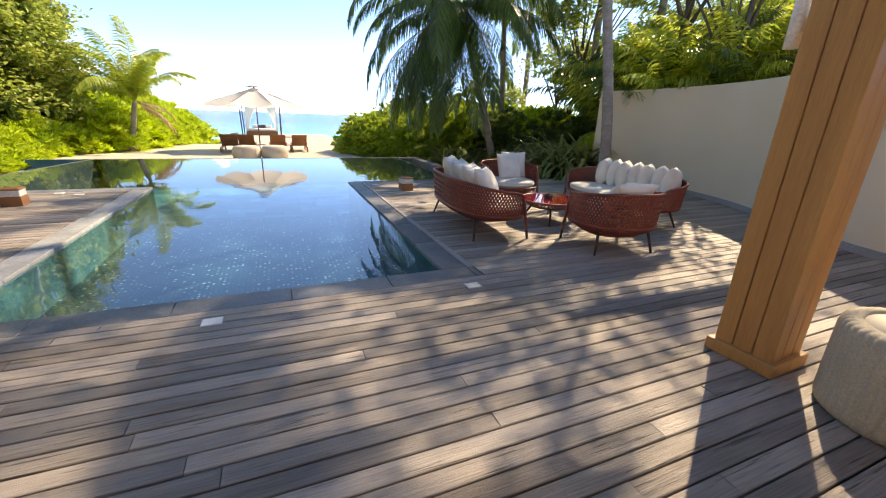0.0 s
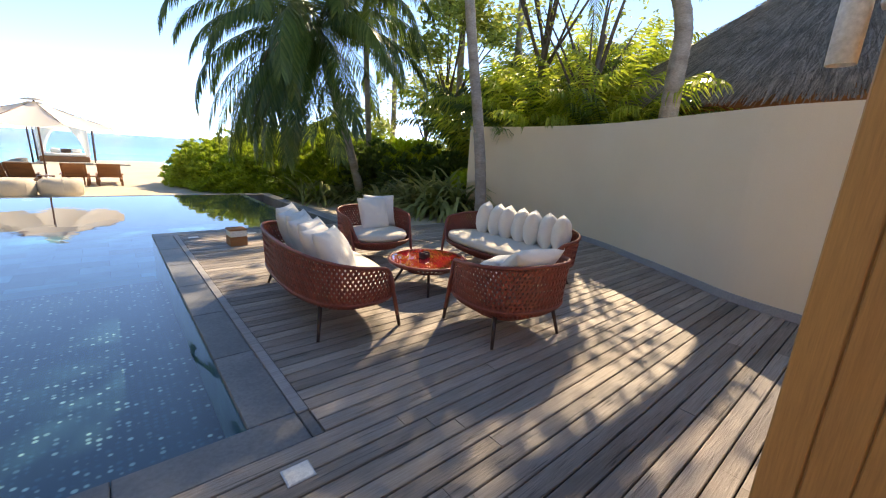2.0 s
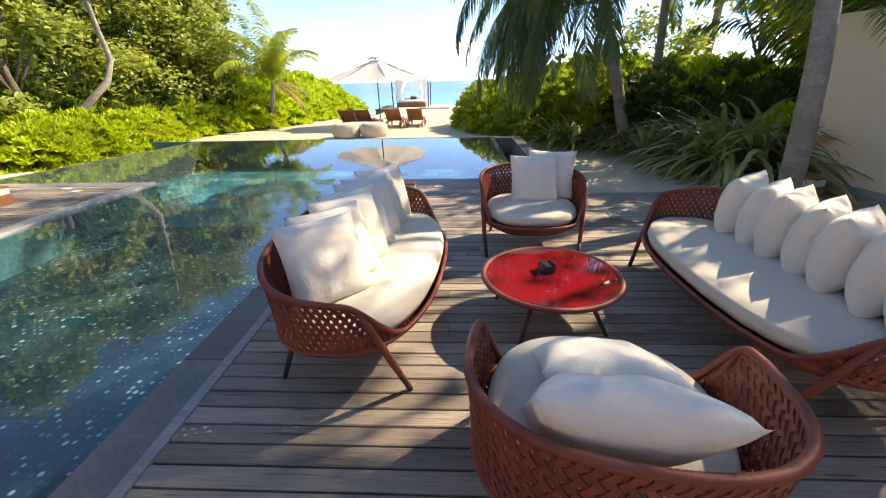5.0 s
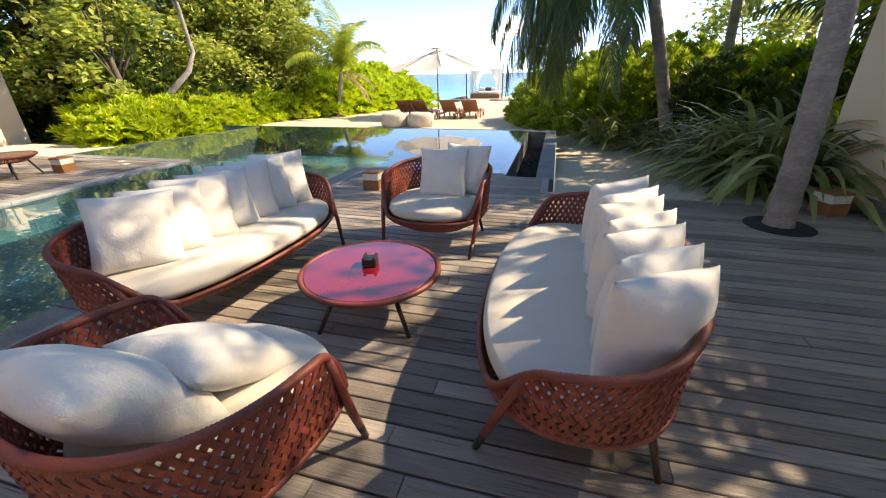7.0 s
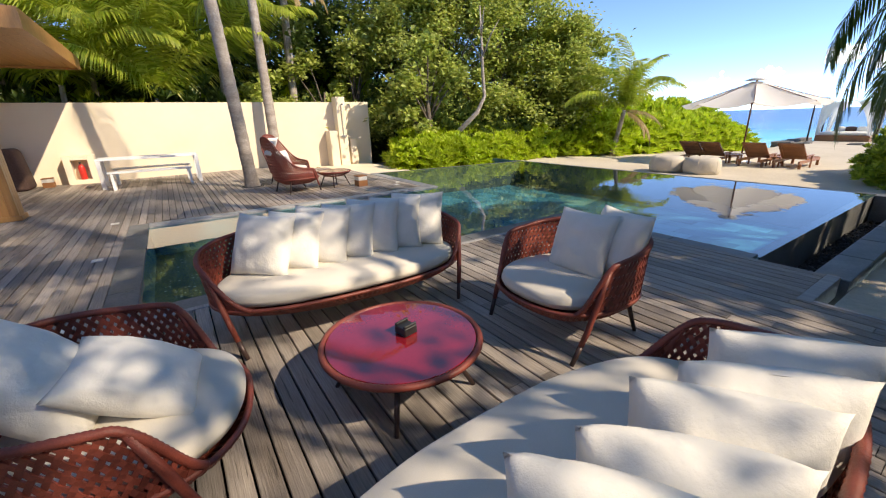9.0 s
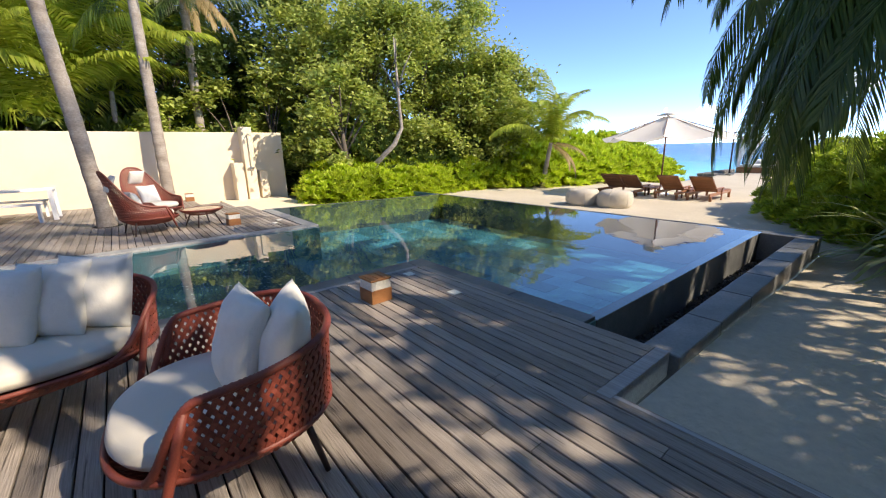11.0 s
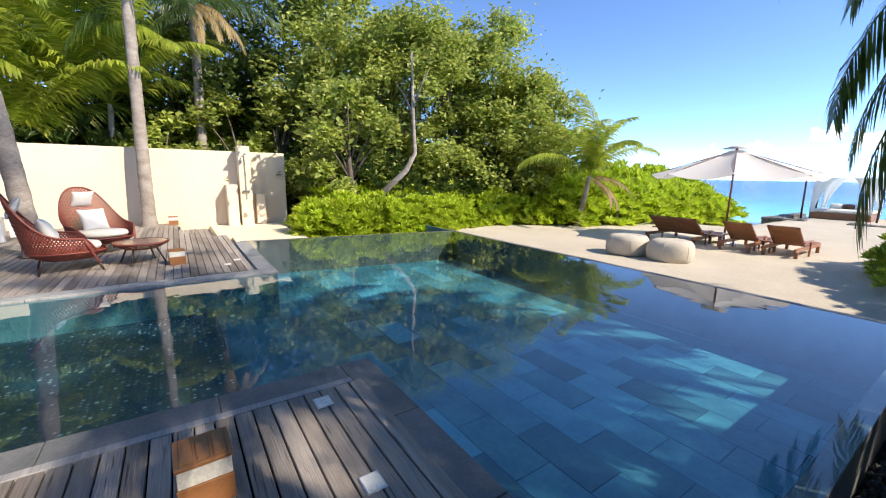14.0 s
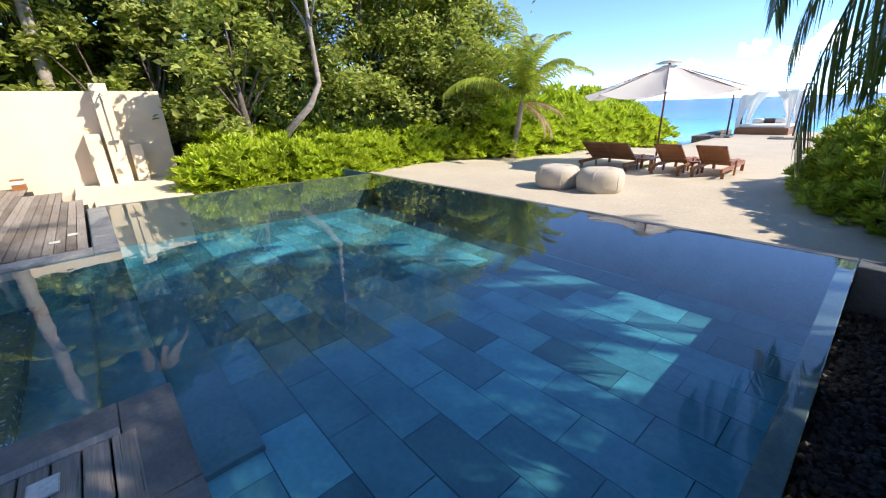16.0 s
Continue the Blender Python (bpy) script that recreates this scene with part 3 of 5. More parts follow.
def woven_seat(name, m, label, a, b, zb, zs, zt, legs, reach=2.15, soft=0.95, flare=0.05, group="", pitch=0.039, category="armchair", fall=0.3):
    seat = thing(name, m, label, category, group)
    plan = Plan(a, b)
    count = round(plan.length / pitch)
    verts, faces = [], []
    dz = 0.032
    for sign in (-1, 1):
        for i in range(count):
            s0 = plan.length * i / count
            pts = []
            z = zb
            while True:
                w = plan.angle(s0 + sign * 0.62 * (z - zb))
                h = rim_height(w, zs, zt, reach, soft, fall)
                if z >= h:
                    pts.append(shell_point(plan, w, h, zb, zs, zt, flare))
                    break
                pts.append(shell_point(plan, w, z, zb, zs, zt, flare))
                z += dz
            o = len(verts)
            for k, p in enumerate(pts):
                t = (pts[min(k + 1, len(pts) - 1)] - pts[max(k - 1, 0)]).normalized()
                out = Vector((p.x / a ** 2, p.y / b ** 2, 0)).normalized()
                wide = t.cross(out).normalized() * 0.0098
                over = out * (0.003 if (k + (sign > 0)) % 2 else -0.003)
                out = out * 0.0035
                verts += [p + over + wide + out, p + over - wide + out, p + over - wide - out, p + over + wide - out]
            for k in range(len(pts) - 1):
                for e in range(4):
                    faces.append((o + 4 * k + e, o + 4 * k + (e + 1) % 4, o + 4 * k + 4 + (e + 1) % 4, o + 4 * k + 4 + e))
    part("woven_shell", mesh_of("woven_shell", verts, faces, (M_WOVEN,)), M_WOVEN, seat, "open diamond weave of terracotta cord")["kind"] = "stuff"
    n = 96
    ring = [shell_point(plan, -math.pi + 2 * math.pi * i / n, zs, zb, zs, zt, flare) for i in range(n)]
    part("seat_rim", tube("seat_rim", ring, 0.014, M_FRAME, 8, True), M_FRAME, seat)
    low = [shell_point(plan, -math.pi + 2 * math.pi * i / n, zb, zb, zs, zt, flare) for i in range(n)]
    part("base_ring", tube("base_ring", low, 0.014, M_FRAME, 8, True), M_FRAME, seat)
    disc = [Vector((p.x, p.y, zb)) for p in low]
    part("base_panel", mesh_of("base_panel", disc + [p + Vector((0, 0, 0.008)) for p in disc],
                               [tuple(range(n)), tuple(range(2 * n - 1, n - 1, -1))], (M_WOVEN,)), M_WOVEN, seat)
    top = []
    for i in range(-180, 181):
        w = reach * i / 180 * 0.985
        top.append(shell_point(plan, w, rim_height(w, zs, zt, reach, soft, fall), zb, zs, zt, flare))
    part("arm_rim", tube("arm_rim", top, [0.0178 if i % 2 else 0.0152 for i in range(len(top))], M_FRAME, 8), M_FRAME, seat, "cord-wrapped tube along back and arms")
    (fx, fy), (bx, by) = legs
    for sx in (-1, 1):
        w = reach * 0.80 * sx
        p0 = shell_point(plan, w, rim_height(w, zs, zt, reach, soft, fall), zb, zs, zt, flare)
        p1 = shell_point(plan, w * 1.06, zs, zb, zs, zt, flare)
        end = Vector((fx * sx, fy, 0.0))
        mid = p1.lerp(end, 0.35) + Vector((0.012 * sx, 0.015, 0.02))
        knee = mid.lerp(end, 0.45)
        leg = part("front_leg", tube("front_leg", [p0, p0.lerp(mid, 0.5), mid, knee], [0.017, 0.019, 0.019, 0.017], M_FRAME, 8), M_FRAME, seat)
        part("leg_sleeve", tube("leg_sleeve", [knee, end], [0.0175, 0.015], M_LEG, 8), M_LEG, leg, "dark brown metal lower leg")
        bt = Vector((bx * sx * 0.86, by * 0.82, zb + 0.06))
        part("back_leg", tube("back_leg", [bt, bt.lerp(Vector((bx * sx, by, 0)), 0.5), Vector((bx * sx, by, 0.0))], [0.018, 0.016, 0.013], M_LEG, 8), M_LEG, seat)
    return seat


def seat_cushion(m, a, b, z0, thick, label, group):
    plan = Plan(a, b, 2.4)
    n = 72
    verts, faces = [], []
    prof = [(0.86, 0.0), (0.96, 0.012), (1.0, 0.045), (1.0, thick - 0.05), (0.975, thick - 0.015), (0.93, thick), (0.6, thick + 0.018), (0.3, thick + 0.026)]
    for k, z in prof:
        for i in range(n):
            w = -math.pi + 2 * math.pi * i / n
            p = plan.at_angle(w)
            inset = (k - 1) * min(a, b)
            ln = p.length
            q = p * ((ln + inset) / ln) if k > 0.7 else p * k
            verts.append((q.x, q.y, z0 + z + 0.006 * noise.noise((q.x * 5, q.y * 5, z))))
    for j in range(len(prof) - 1):
        for i in range(n):
            faces.append((j * n + i, j * n + (i + 1) % n, (j + 1) * n + (i + 1) % n, (j + 1) * n + i))
    faces.append(tuple(range(n - 1, -1, -1)))
    faces.append(tuple((len(prof) - 1) * n + i for i in range(n)))
    ob = new("seat_cushion", mesh_of("seat_cushion", verts, faces, (M_LINEN,), True))
    ob.matrix_basis = m
    return tagged(ob, label, "cushion", group)


def pillow_mesh(size, thick, seed):
    n = 22
    rng = random.Random(seed)
    off = Vector((rng.uniform(0, 50), rng.uniform(0, 50), 0))
    verts, faces = [], []
    for side in (1, -1):
        for j in range(n + 1):
            for i in range(n + 1):
                u, v = -1 + 2 * i / n, -1 + 2 * j / n
                puff = ((1 - u * u) * (1 - v * v)) ** 0.47
                x = u * (1 - 0.075 * (1 - v * v) * abs(u) ** 3)
                y = v * (1 - 0.075 * (1 - u * u) * abs(v) ** 3)
                fold = noise.noise(Vector((u * 2.2, v * 2.2, side)) + off) * 0.12 + noise.noise(Vector((u * 7, v * 3.5, side)) + off) * 0.06 * (0.4 + abs(u * v))
                z = side * puff * thick / 2 * (1 + fold) + fold * 0.03 * (1 - abs(u * v))
                verts.append((x * size / 2, y * size / 2 - 0.03 * size * (1 - v) * (1 - u * u) * 0.3, z))
    w = n + 1
    for k in range(2):
        for j in range(n):
            for i in range(n):
                a = k * w * w + j * w + i
                f = (a, a + 1, a + w + 1, a + w)
                faces.append(f if k == 0 else f[::-1])
    bm = bmesh.new()
    me = mesh_of("pillow", verts, faces, (M_PILLOW,), True)
    bm.from_mesh(me)
    bmesh.ops.remove_doubles(bm, verts=bm.verts[:], dist=0.002)
    bm.to_mesh(me)
    bm.free()
    return me


PILLOWS = [pillow_mesh(0.5, 0.225, s) for s in range(4)]
PLUMP = [pillow_mesh(0.5, 0.28, s) for s in range(4, 8)]


def pillow(k, x, y, z, facing, lean, label, group, tip=0.0, size=1.0, shapes=PILLOWS):
    """A pillow that stands on its edge at z, its face towards the heading, leaning back."""
    m = pose(x, y, z, 0, 0, facing) @ pose(0, 0, 0, 90 - lean, 0, 0) @ pose(0, 0, 0, 0, 0, tip) @ pose(0, 0.235 * size, 0)
    ob = new("throw_pillow", shapes[k % 4])
    ob.matrix_basis = m @ Matrix.Scale(size, 4)
    return tagged(ob, label, "pillow", group)


SOFA_LEGS = ((0.82, 0.37), (0.80, -0.34))
S1 = pose(3.70, 4.44, 0, 0, 0, -94)
S2 = pose(6.08, 4.25, 0, 0, 0, 90)
sofa = woven_seat("woven_sofa", S1, "terracotta woven cord sofa backing onto the pool", 0.97, 0.455, 0.20, 0.315, 0.685, SOFA_LEGS, 2.38, 0.62, 0.04, group="lounge seats", category="sofa", fall=0.48)
copy_thing(sofa, S2)["label"] = "terracotta woven cord sofa facing the round table"
for m in (S1, S2):
    seat_cushion(m @ pose(0, 0.02, 0), 0.93, 0.42, 0.315, 0.10, "long oval off-white seat cushion on the woven sofa", "seat cushions")
CHAIR_LEGS = ((0.40, 0.36), (0.36, -0.33))
C1 = pose(4.93, 5.60, 0, 0, 0, 177)
C2 = pose(4.78, 3.08, 0, 0, 0, -10)
chair = woven_seat("woven_armchair", C1, "terracotta woven cord armchair with low curved back", 0.45, 0.45, 0.20, 0.315, 0.69, CHAIR_LEGS, 2.3, 0.55, group="lounge seats")
copy_thing(chair, C2)
for m in (C1, C2):
    seat_cushion(m @ pose(0, 0.03, 0), 0.41, 0.41, 0.315, 0.10, "round off-white seat cushion on the woven armchair", "seat cushions")


SEAT_TOP = 0.422
for i in range(7):
    u = i / 6
    jig, jag = (i * 37 % 9 - 4) * 1.1, (i * 53 % 7 - 3) * 1.2
    pillow(i, 3.62 + 0.08 * u, 3.80 + 1.30 * u, SEAT_TOP, 50 + jig, 30 - 12 * u + jag, "plump white throw pillow in a row on the woven sofa", "sofa pillows", jag * 0.5, 0.94)
    pillow(i + 2, 6.30 + 0.02 * u, 3.56 + 1.31 * u, SEAT_TOP - 0.015, 37 + jag, -5 - jag, "plump white throw pillow in a row on the woven sofa", "sofa pillows", jig * 0.5, 0.89, PLUMP)
pillow(1, 4.97, 5.62, SEAT_TOP, 2, 20, "white throw pillow leaning in the woven armchair", "armchair pillows", size=0.9)
pillow(2, 5.13, 5.78, SEAT_TOP, -16, 16, "white throw pillow leaning in the woven armchair", "armchair pillows", size=0.92)
pillow(3, 4.80, 3.34, SEAT_TOP, 171, 61, "white throw pillow leaning in the woven armchair", "armchair pillows", 2, 0.92)
pillow(0, 4.74, 3.02, SEAT_TOP, 172, 43, "white throw pillow leaning in the woven armchair", "armchair pillows", 0, 1.03)


def coffee_table(m, radius, height, label, top_material):
    t = thing("coffee_table", m, label, "table", "woven tables")
    part("glass_top", lathe("glass_top", [(0.0, height - 0.012), (radius * 0.95, height - 0.012), (radius * 0.955, height - 0.008), (radius * 0.955, height - 0.002), (radius * 0.95, height), (0.0, height)], top_material, 72, False), top_material, t, "glossy glass top")
    ring = [Vector((radius * math.cos(2 * math.pi * i / 240), radius * math.sin(2 * math.pi * i / 240), height - 0.012)) for i in range(240)]
    part("woven_rim", tube("woven_rim", ring, [0.0195 if i % 2 else 0.0168 for i in range(240)], M_FRAME, 8, True), M_FRAME, t)
    verts, faces = [], []
    count = 56
    for sign in (-1, 1):
        for i in range(count):
            pts = []
            for k in range(7):
                u = k / 6
                r = radius * (0.62 + 0.38 * math.sin(u * math.pi / 2))
                w = 2 * math.pi * i / count + sign * u * 0.17
                pts.append(Vector((r * math.cos(w), r * math.sin(w), height - 0.105 + 0.095 * u)))
            o = len(verts)
            for p in pts:
                out = Vector((p.x, p.y, -radius * 0.5)).normalized() * 0.003
                side = Vector((-p.y, p.x, 0)).normalized() * 0.0075
                verts += [p + side + out, p - side + out, p - side - out, p + side - out]
            for k in range(6):
                for e in range(4):
                    faces.append((o + 4 * k + e, o + 4 * k + (e + 1) % 4, o + 4 * k + 4 + (e + 1) % 4, o + 4 * k + 4 + e))
    part("woven_bowl", mesh_of("woven_bowl", verts, faces, (M_WOVEN,)), M_WOVEN, t)["kind"] = "stuff"
    low = [Vector((radius * 0.62 * math.cos(2 * math.pi * i / 48), radius * 0.62 * math.sin(2 * math.pi * i / 48), height - 0.105)) for i in range(48)]
    part("base_ring", tube("base_ring", low, 0.012, M_FRAME, 8, True), M_FRAME, t)
    for k in range(4):
        w = math.pi / 4 + k * math.pi / 2
        d = Vector((math.cos(w), math.sin(w), 0))
        part("leg", tube("leg", [d * radius * 0.60 + Vector((0, 0, height - 0.10)), d * radius * 0.92], [0.016, 0.013], M_LEG, 8), M_LEG, t)
    return t


coffee_table(pose(4.86, 4.30, 0, 0, 0, 10), 0.432, 0.325, "round terracotta woven coffee table with glossy red glass top", M_REDGLASS)
ash = thing("ashtray", pose(4.84, 4.34, 0.326, 0, 0, 12), "small black square ashtray on the red glass table", "ashtray")
part("body", boxes((-0.045, 0.045, -0.045, 0.045, 0, 0.05), bevel=0.004), M_BLACK, ash)
for sx in (-1, 1):
    part("ridge", boxes((sx * 0.035 - 0.008, sx * 0.035 + 0.008, -0.045, 0.045, 0.05, 0.065)), M_BLACK, ash)


def cube_lamp(x, y, z, turn):
    c = thing("cube_lamp", pose(x, y, z, 0, 0, turn), "teak cube lamp with white diffuser band standing on the deck", "lamp", "cube lamps")
    part("base", boxes((-0.115, 0.115, -0.115, 0.115, 0, 0.135), bevel=0.003), M_LAMPWOOD, c)
    part("diffuser", boxes((-0.11, 0.11, -0.11, 0.11, 0.135, 0.225)), M_DIFF, c)
    part("lid", boxes((-0.118, 0.118, -0.118, 0.118, 0.225, 0.245), bevel=0.003), M_LAMPWOOD, c)
    for k in range(3):
        part("lid_slat", boxes((-0.1, 0.1, -0.095 + 0.068 * k, -0.095 + 0.068 * k + 0.055, 0.245, 0.25)), M_LAMPWOOD, c)


cube_lamp(3.55, 7.18, 0, 2)
cube_lamp(8.82, 7.22, 0, 20)
cube_lamp(-2.28, 7.10, 0, 4)
cube_lamp(-8.2, 7.05, 0, 0)
cube_lamp(6.6, 1.02, 0, 10)
cube_lamp(-8.2, 0.62, 0, 0)


def floor_light(x, y, turn=0):
    p = thing("deck_light", pose(x, y, 0, 0, 0, turn), "flush white square deck light plate", "deck light", "deck lights")
    part("plate", boxes((-0.06, 0.06, -0.05, 0.05, 0.001, 0.008), bevel=0.002), M_DIFF, p)
    part("edge", boxes((-0.066, 0.066, -0.056, 0.056, 0.0, 0.005), bevel=0.001), M_METAL, p)


for x, y in ((3.10, 7.89), (3.94, 7.88), (2.72, 2.50), (0.72, 2.50), (-1.5, 2.50), (-1.81, 7.80), (-2.13, 7.98)):
    floor_light(x, y)


# ---- drum stool by the post ----
def drum():
    d = thing("rope_stool", pose(4.02, 0.30, 0), "round ribbed rope drum stool with cream top", "stool")
    verts, faces = [], []
    sides, prof = 384, [(0.0, 0.0), (0.30, 0.0), (0.318, 0.012), (0.325, 0.05), (0.327, 0.25), (0.327, 0.44), (0.318, 0.478), (0.30, 0.492), (0.27, 0.497), (0.245, 0.495), (0.235, 0.47)]
    for r, z in prof:
        for k in range(sides):
            w = 2 * math.pi * k / sides
            rr = r + (0.0085 * (abs(math.cos(w * 24)) - 0.5) if r > 0.25 else 0)
            verts.append((rr * math.cos(w), rr * math.sin(w), z))
    for i in range(len(prof) - 1):
        for k in range(sides):
            faces.append((i * sides + k, i * sides + (k + 1) % sides, (i + 1) * sides + (k + 1) % sides, (i + 1) * sides + k))
    part("body", mesh_of("body", verts, faces, (M_ROPE,), True), M_ROPE, d)
    part("top", lathe("top", [(0.0, 0.47), (0.235, 0.47), (0.238, 0.482), (0.0, 0.485)], M_LINEN, 48), M_LINEN, d, "cream inset top")


drum()


# ---- plants ----
def leaf_cloud(centres, size, flat, seed, slim=0.42, ways=None):
    """Folded leaves of two triangles each at the given centres; returns vertices and faces."""
    rng = np.random.default_rng(seed)
    c = np.asarray(centres, float)
    n = len(c)
    d = rng.normal(size=(n, 3))
    d[:, 2] = np.abs(d[:, 2]) * flat + rng.normal(size=n) * 0.15
    if ways is not None:
        d = np.asarray(ways, float)
    d /= np.linalg.norm(d, axis=1)[:, None]
    side = np.cross(d, rng.normal(size=(n, 3)) * 0.5 + np.array([0, 0, 1.0]))
    side /= np.linalg.norm(side, axis=1)[:, None] + 1e-9
    up = np.cross(side, d)
    ln = size * rng.uniform(0.7, 1.3, n)[:, None]
    wd = ln * slim
    base = c - d * ln * 0.5
    tip = c + d * ln * 0.5 - up * ln * 0.12
    lft = c + side * wd * 0.5 + up * wd * 0.18
    rgt = c - side * wd * 0.5 + up * wd * 0.18
    verts = np.stack([base, lft, tip, rgt], 1).reshape(-1, 3)
    i = np.arange(n)[:, None] * 4
    faces = np.concatenate([i + np.array([0, 2, 1]), i + np.array([0, 3, 2])], 1).reshape(-1, 3)
    return verts, faces


def fast_mesh(name, verts, faces, material):
    """A mesh from arrays of vertices and triangles."""
    me = bpy.data.meshes.new(name)
    me.vertices.add(len(verts))
    me.vertices.foreach_set("co", np.asarray(verts, np.float32).ravel())
    me.loops.add(len(faces) * 3)
    me.loops.foreach_set("vertex_index", np.asarray(faces, np.int32).ravel())
    me.polygons.add(len(faces))
    me.polygons.foreach_set("loop_start", np.arange(0, len(faces) * 3, 3, dtype=np.int32))
    me.materials.append(material)
    me.update(calc_edges=True)
    return me


def shrub(kind, seed, leaf_material, radius, height, leaves, leaf, label):
    """A bush: a few stems and rosettes of leaves over an uneven dome."""
    rng = np.random.default_rng(seed)
    s = thing(kind, pose(0, 0, -50), label, "shrub", "shrubs")
    verts, faces = [], []
    for i in range(9):
        w, r = rng.uniform(0, 6.28), rng.uniform(0.3, 0.8) * radius
        tip = Vector((r * math.cos(w), r * math.sin(w), height * rng.uniform(0.5, 0.8)))
        v, f = tube_rows([(0.15 * math.cos(w) * radius, 0.15 * math.sin(w) * radius, 0), tip * 0.5 + Vector((0, 0, 0.1)), tip], [0.02, 0.014, 0.006], 5)
        o = len(verts)
        verts += v
        faces += [tuple(k + o for k in q) for q in f]
    part("stems", mesh_of("stems", verts, faces, (M_DARKBARK,)), M_DARKBARK, s)
    k = leaves // 14
    w = rng.uniform(0, 2 * np.pi, k)
    z = rng.uniform(0.02, 1, k)
    r = np.sqrt(np.clip(1 - z ** 2.2, 0, 1)) * rng.uniform(0.72, 1.08, k)
    tips = np.stack([np.cos(w) * r * radius, np.sin(w) * r * radius, z * height * rng.uniform(0.82, 1.12, k)], 1)
    inner = rng.random(k) < 0.3
    tips[inner] *= rng.uniform(0.4, 0.8, inner.sum())[:, None]
    turn = np.tile(np.arange(14) * 2.4, k) + np.repeat(rng.uniform(0, 6.28, k), 14)
    rise = np.tile(np.linspace(0.1, 1.25, 14), k) + rng.normal(size=k * 14) * 0.15
    axis = np.repeat(tips / (np.linalg.norm(tips, axis=1)[:, None] + 1e-6), 14, 0) * 0.6
    ways = np.stack([np.cos(turn) * np.cos(rise), np.sin(turn) * np.cos(rise), np.sin(rise)], 1) + axis
    ways /= np.linalg.norm(ways, axis=1)[:, None]
    pts = np.repeat(tips, 14, 0) + ways * leaf * 0.5
    pts[:, 2] = np.maximum(pts[:, 2], 0.02)
    v, f = leaf_cloud(pts, leaf, 0.9, seed, 0.3, ways)
    part("leaves", fast_mesh("leaves", v, f, leaf_material), leaf_material, s)
    return s


def tree(name, base, height, radius, leaves, seed, leaf_material=None, leaf=0.15, label="", low=0.18, clump=260):
    rng = np.random.default_rng(seed)
    t = thing(name, pose(*base), label or "broad-leaved tropical tree with dense sunlit crown", "tree", "beach trees")
    lean = Vector((rng.normal() * 0.1, rng.normal() * 0.1, 1))
    top = lean * height * 0.7
    v, f = tube_rows([Vector((0, 0, -0.3)), top * 0.3 + Vector((0.1, 0, 0)), top * 0.65, top], [0.14, 0.11, 0.08, 0.03], 8)
    part("trunk", mesh_of("trunk", v, f, (M_DARKBARK,), True), M_DARKBARK, t)
    clumps = []
    for i in range(max(10, leaves // clump)):
        w = rng.uniform(0, 2 * np.pi)
        z = rng.uniform(low, 1.0)
        rr = math.sqrt(max(0.05, 1 - ((z - 0.5) / 0.56) ** 2)) * rng.uniform(0.45, 1.05)
        clumps.append((radius * rr * math.cos(w), radius * rr * math.sin(w), height * z))
    for c in clumps[:12]:
        c = Vector(c)
        st = top * min(0.95, max(0.15, (c.z / height) * 0.75))
        v, f = tube_rows([st, st.lerp(c, 0.5) + Vector((0, 0, 0.1)), c], [0.045, 0.03, 0.01], 5)
        part("limb", mesh_of("limb", v, f, (M_DARKBARK,), True), M_DARKBARK, t)
    c = np.array(clumps)
    per = leaves // len(c)
    spread = rng.uniform(0.2, 0.42, len(c)) * (radius / 2.0) ** 0.5
    pts = np.repeat(c, per, 0) + rng.normal(size=(len(c) * per, 3)) * np.repeat(spread, per)[:, None] * np.array([1, 1, 0.75])
    pts[:, 2] = np.maximum(pts[:, 2], 0.05)
    v, f = leaf_cloud(pts, leaf, 0.5, seed + 1, 0.62)
    part("crown", fast_mesh("crown", v, f, leaf_material or L_TREE), leaf_material or L_TREE, t)
    return t


def frond_mesh(name, length, rise, droop, pairs, blade, hang, seed, material, width=0.035):
    """A feather frond along +x that arches and droops, with two rows of narrow leaflets."""
    rng = random.Random(seed)
    pts, p, ang = [], Vector((0, 0, 0)), rise
    steps = 14
    for i in range(steps + 1):
        pts.append(p.copy())
        p = p + Vector((math.cos(ang), 0, math.sin(ang))) * (length / steps)
        ang -= droop / steps * (0.5 + i / steps)
    verts, faces = tube_rows(pts, [0.022 * (1 - 0.85 * i / steps) for i in range(steps + 1)], 4)
    for i in range(pairs):
        u = 0.10 + 0.9 * (i + rng.uniform(-0.2, 0.2)) / pairs
        k = min(steps - 1, max(0, int(u * steps)))
        q = pts[k].lerp(pts[k + 1], min(1, max(0, u * steps - k)))
        t = (pts[k + 1] - pts[k]).normalized()
        ln = blade * (0.35 + 0.65 * math.sin(math.pi * min(1, 0.12 + u * 0.88)) ** 0.7) * rng.uniform(0.85, 1.1)
        for sd in (-1, 1):
            side = Vector((0, sd, 0))
            d = (side * rng.uniform(0.75, 1.0) + t * (0.45 + 0.6 * u) + Vector((0, 0, -hang * rng.uniform(0.6, 1.3)))).normalized()
            d2 = (d + Vector((0, 0, -0.35 - hang * 0.7))).normalized()
            wv = (t - d * t.dot(d)).normalized() * width * 0.5
            a, m_, e = q, q + d * ln * 0.5, q + d * ln * 0.5 + d2 * ln * 0.5
            o = len(verts)
            verts += [a + wv * 0.5, a - wv * 0.5, m_ + wv, m_ - wv, e]
            faces += [(o, o + 1, o + 3, o + 2), (o + 2, o + 3, o + 4)]
    return mesh_of(name, verts, faces, (material,))


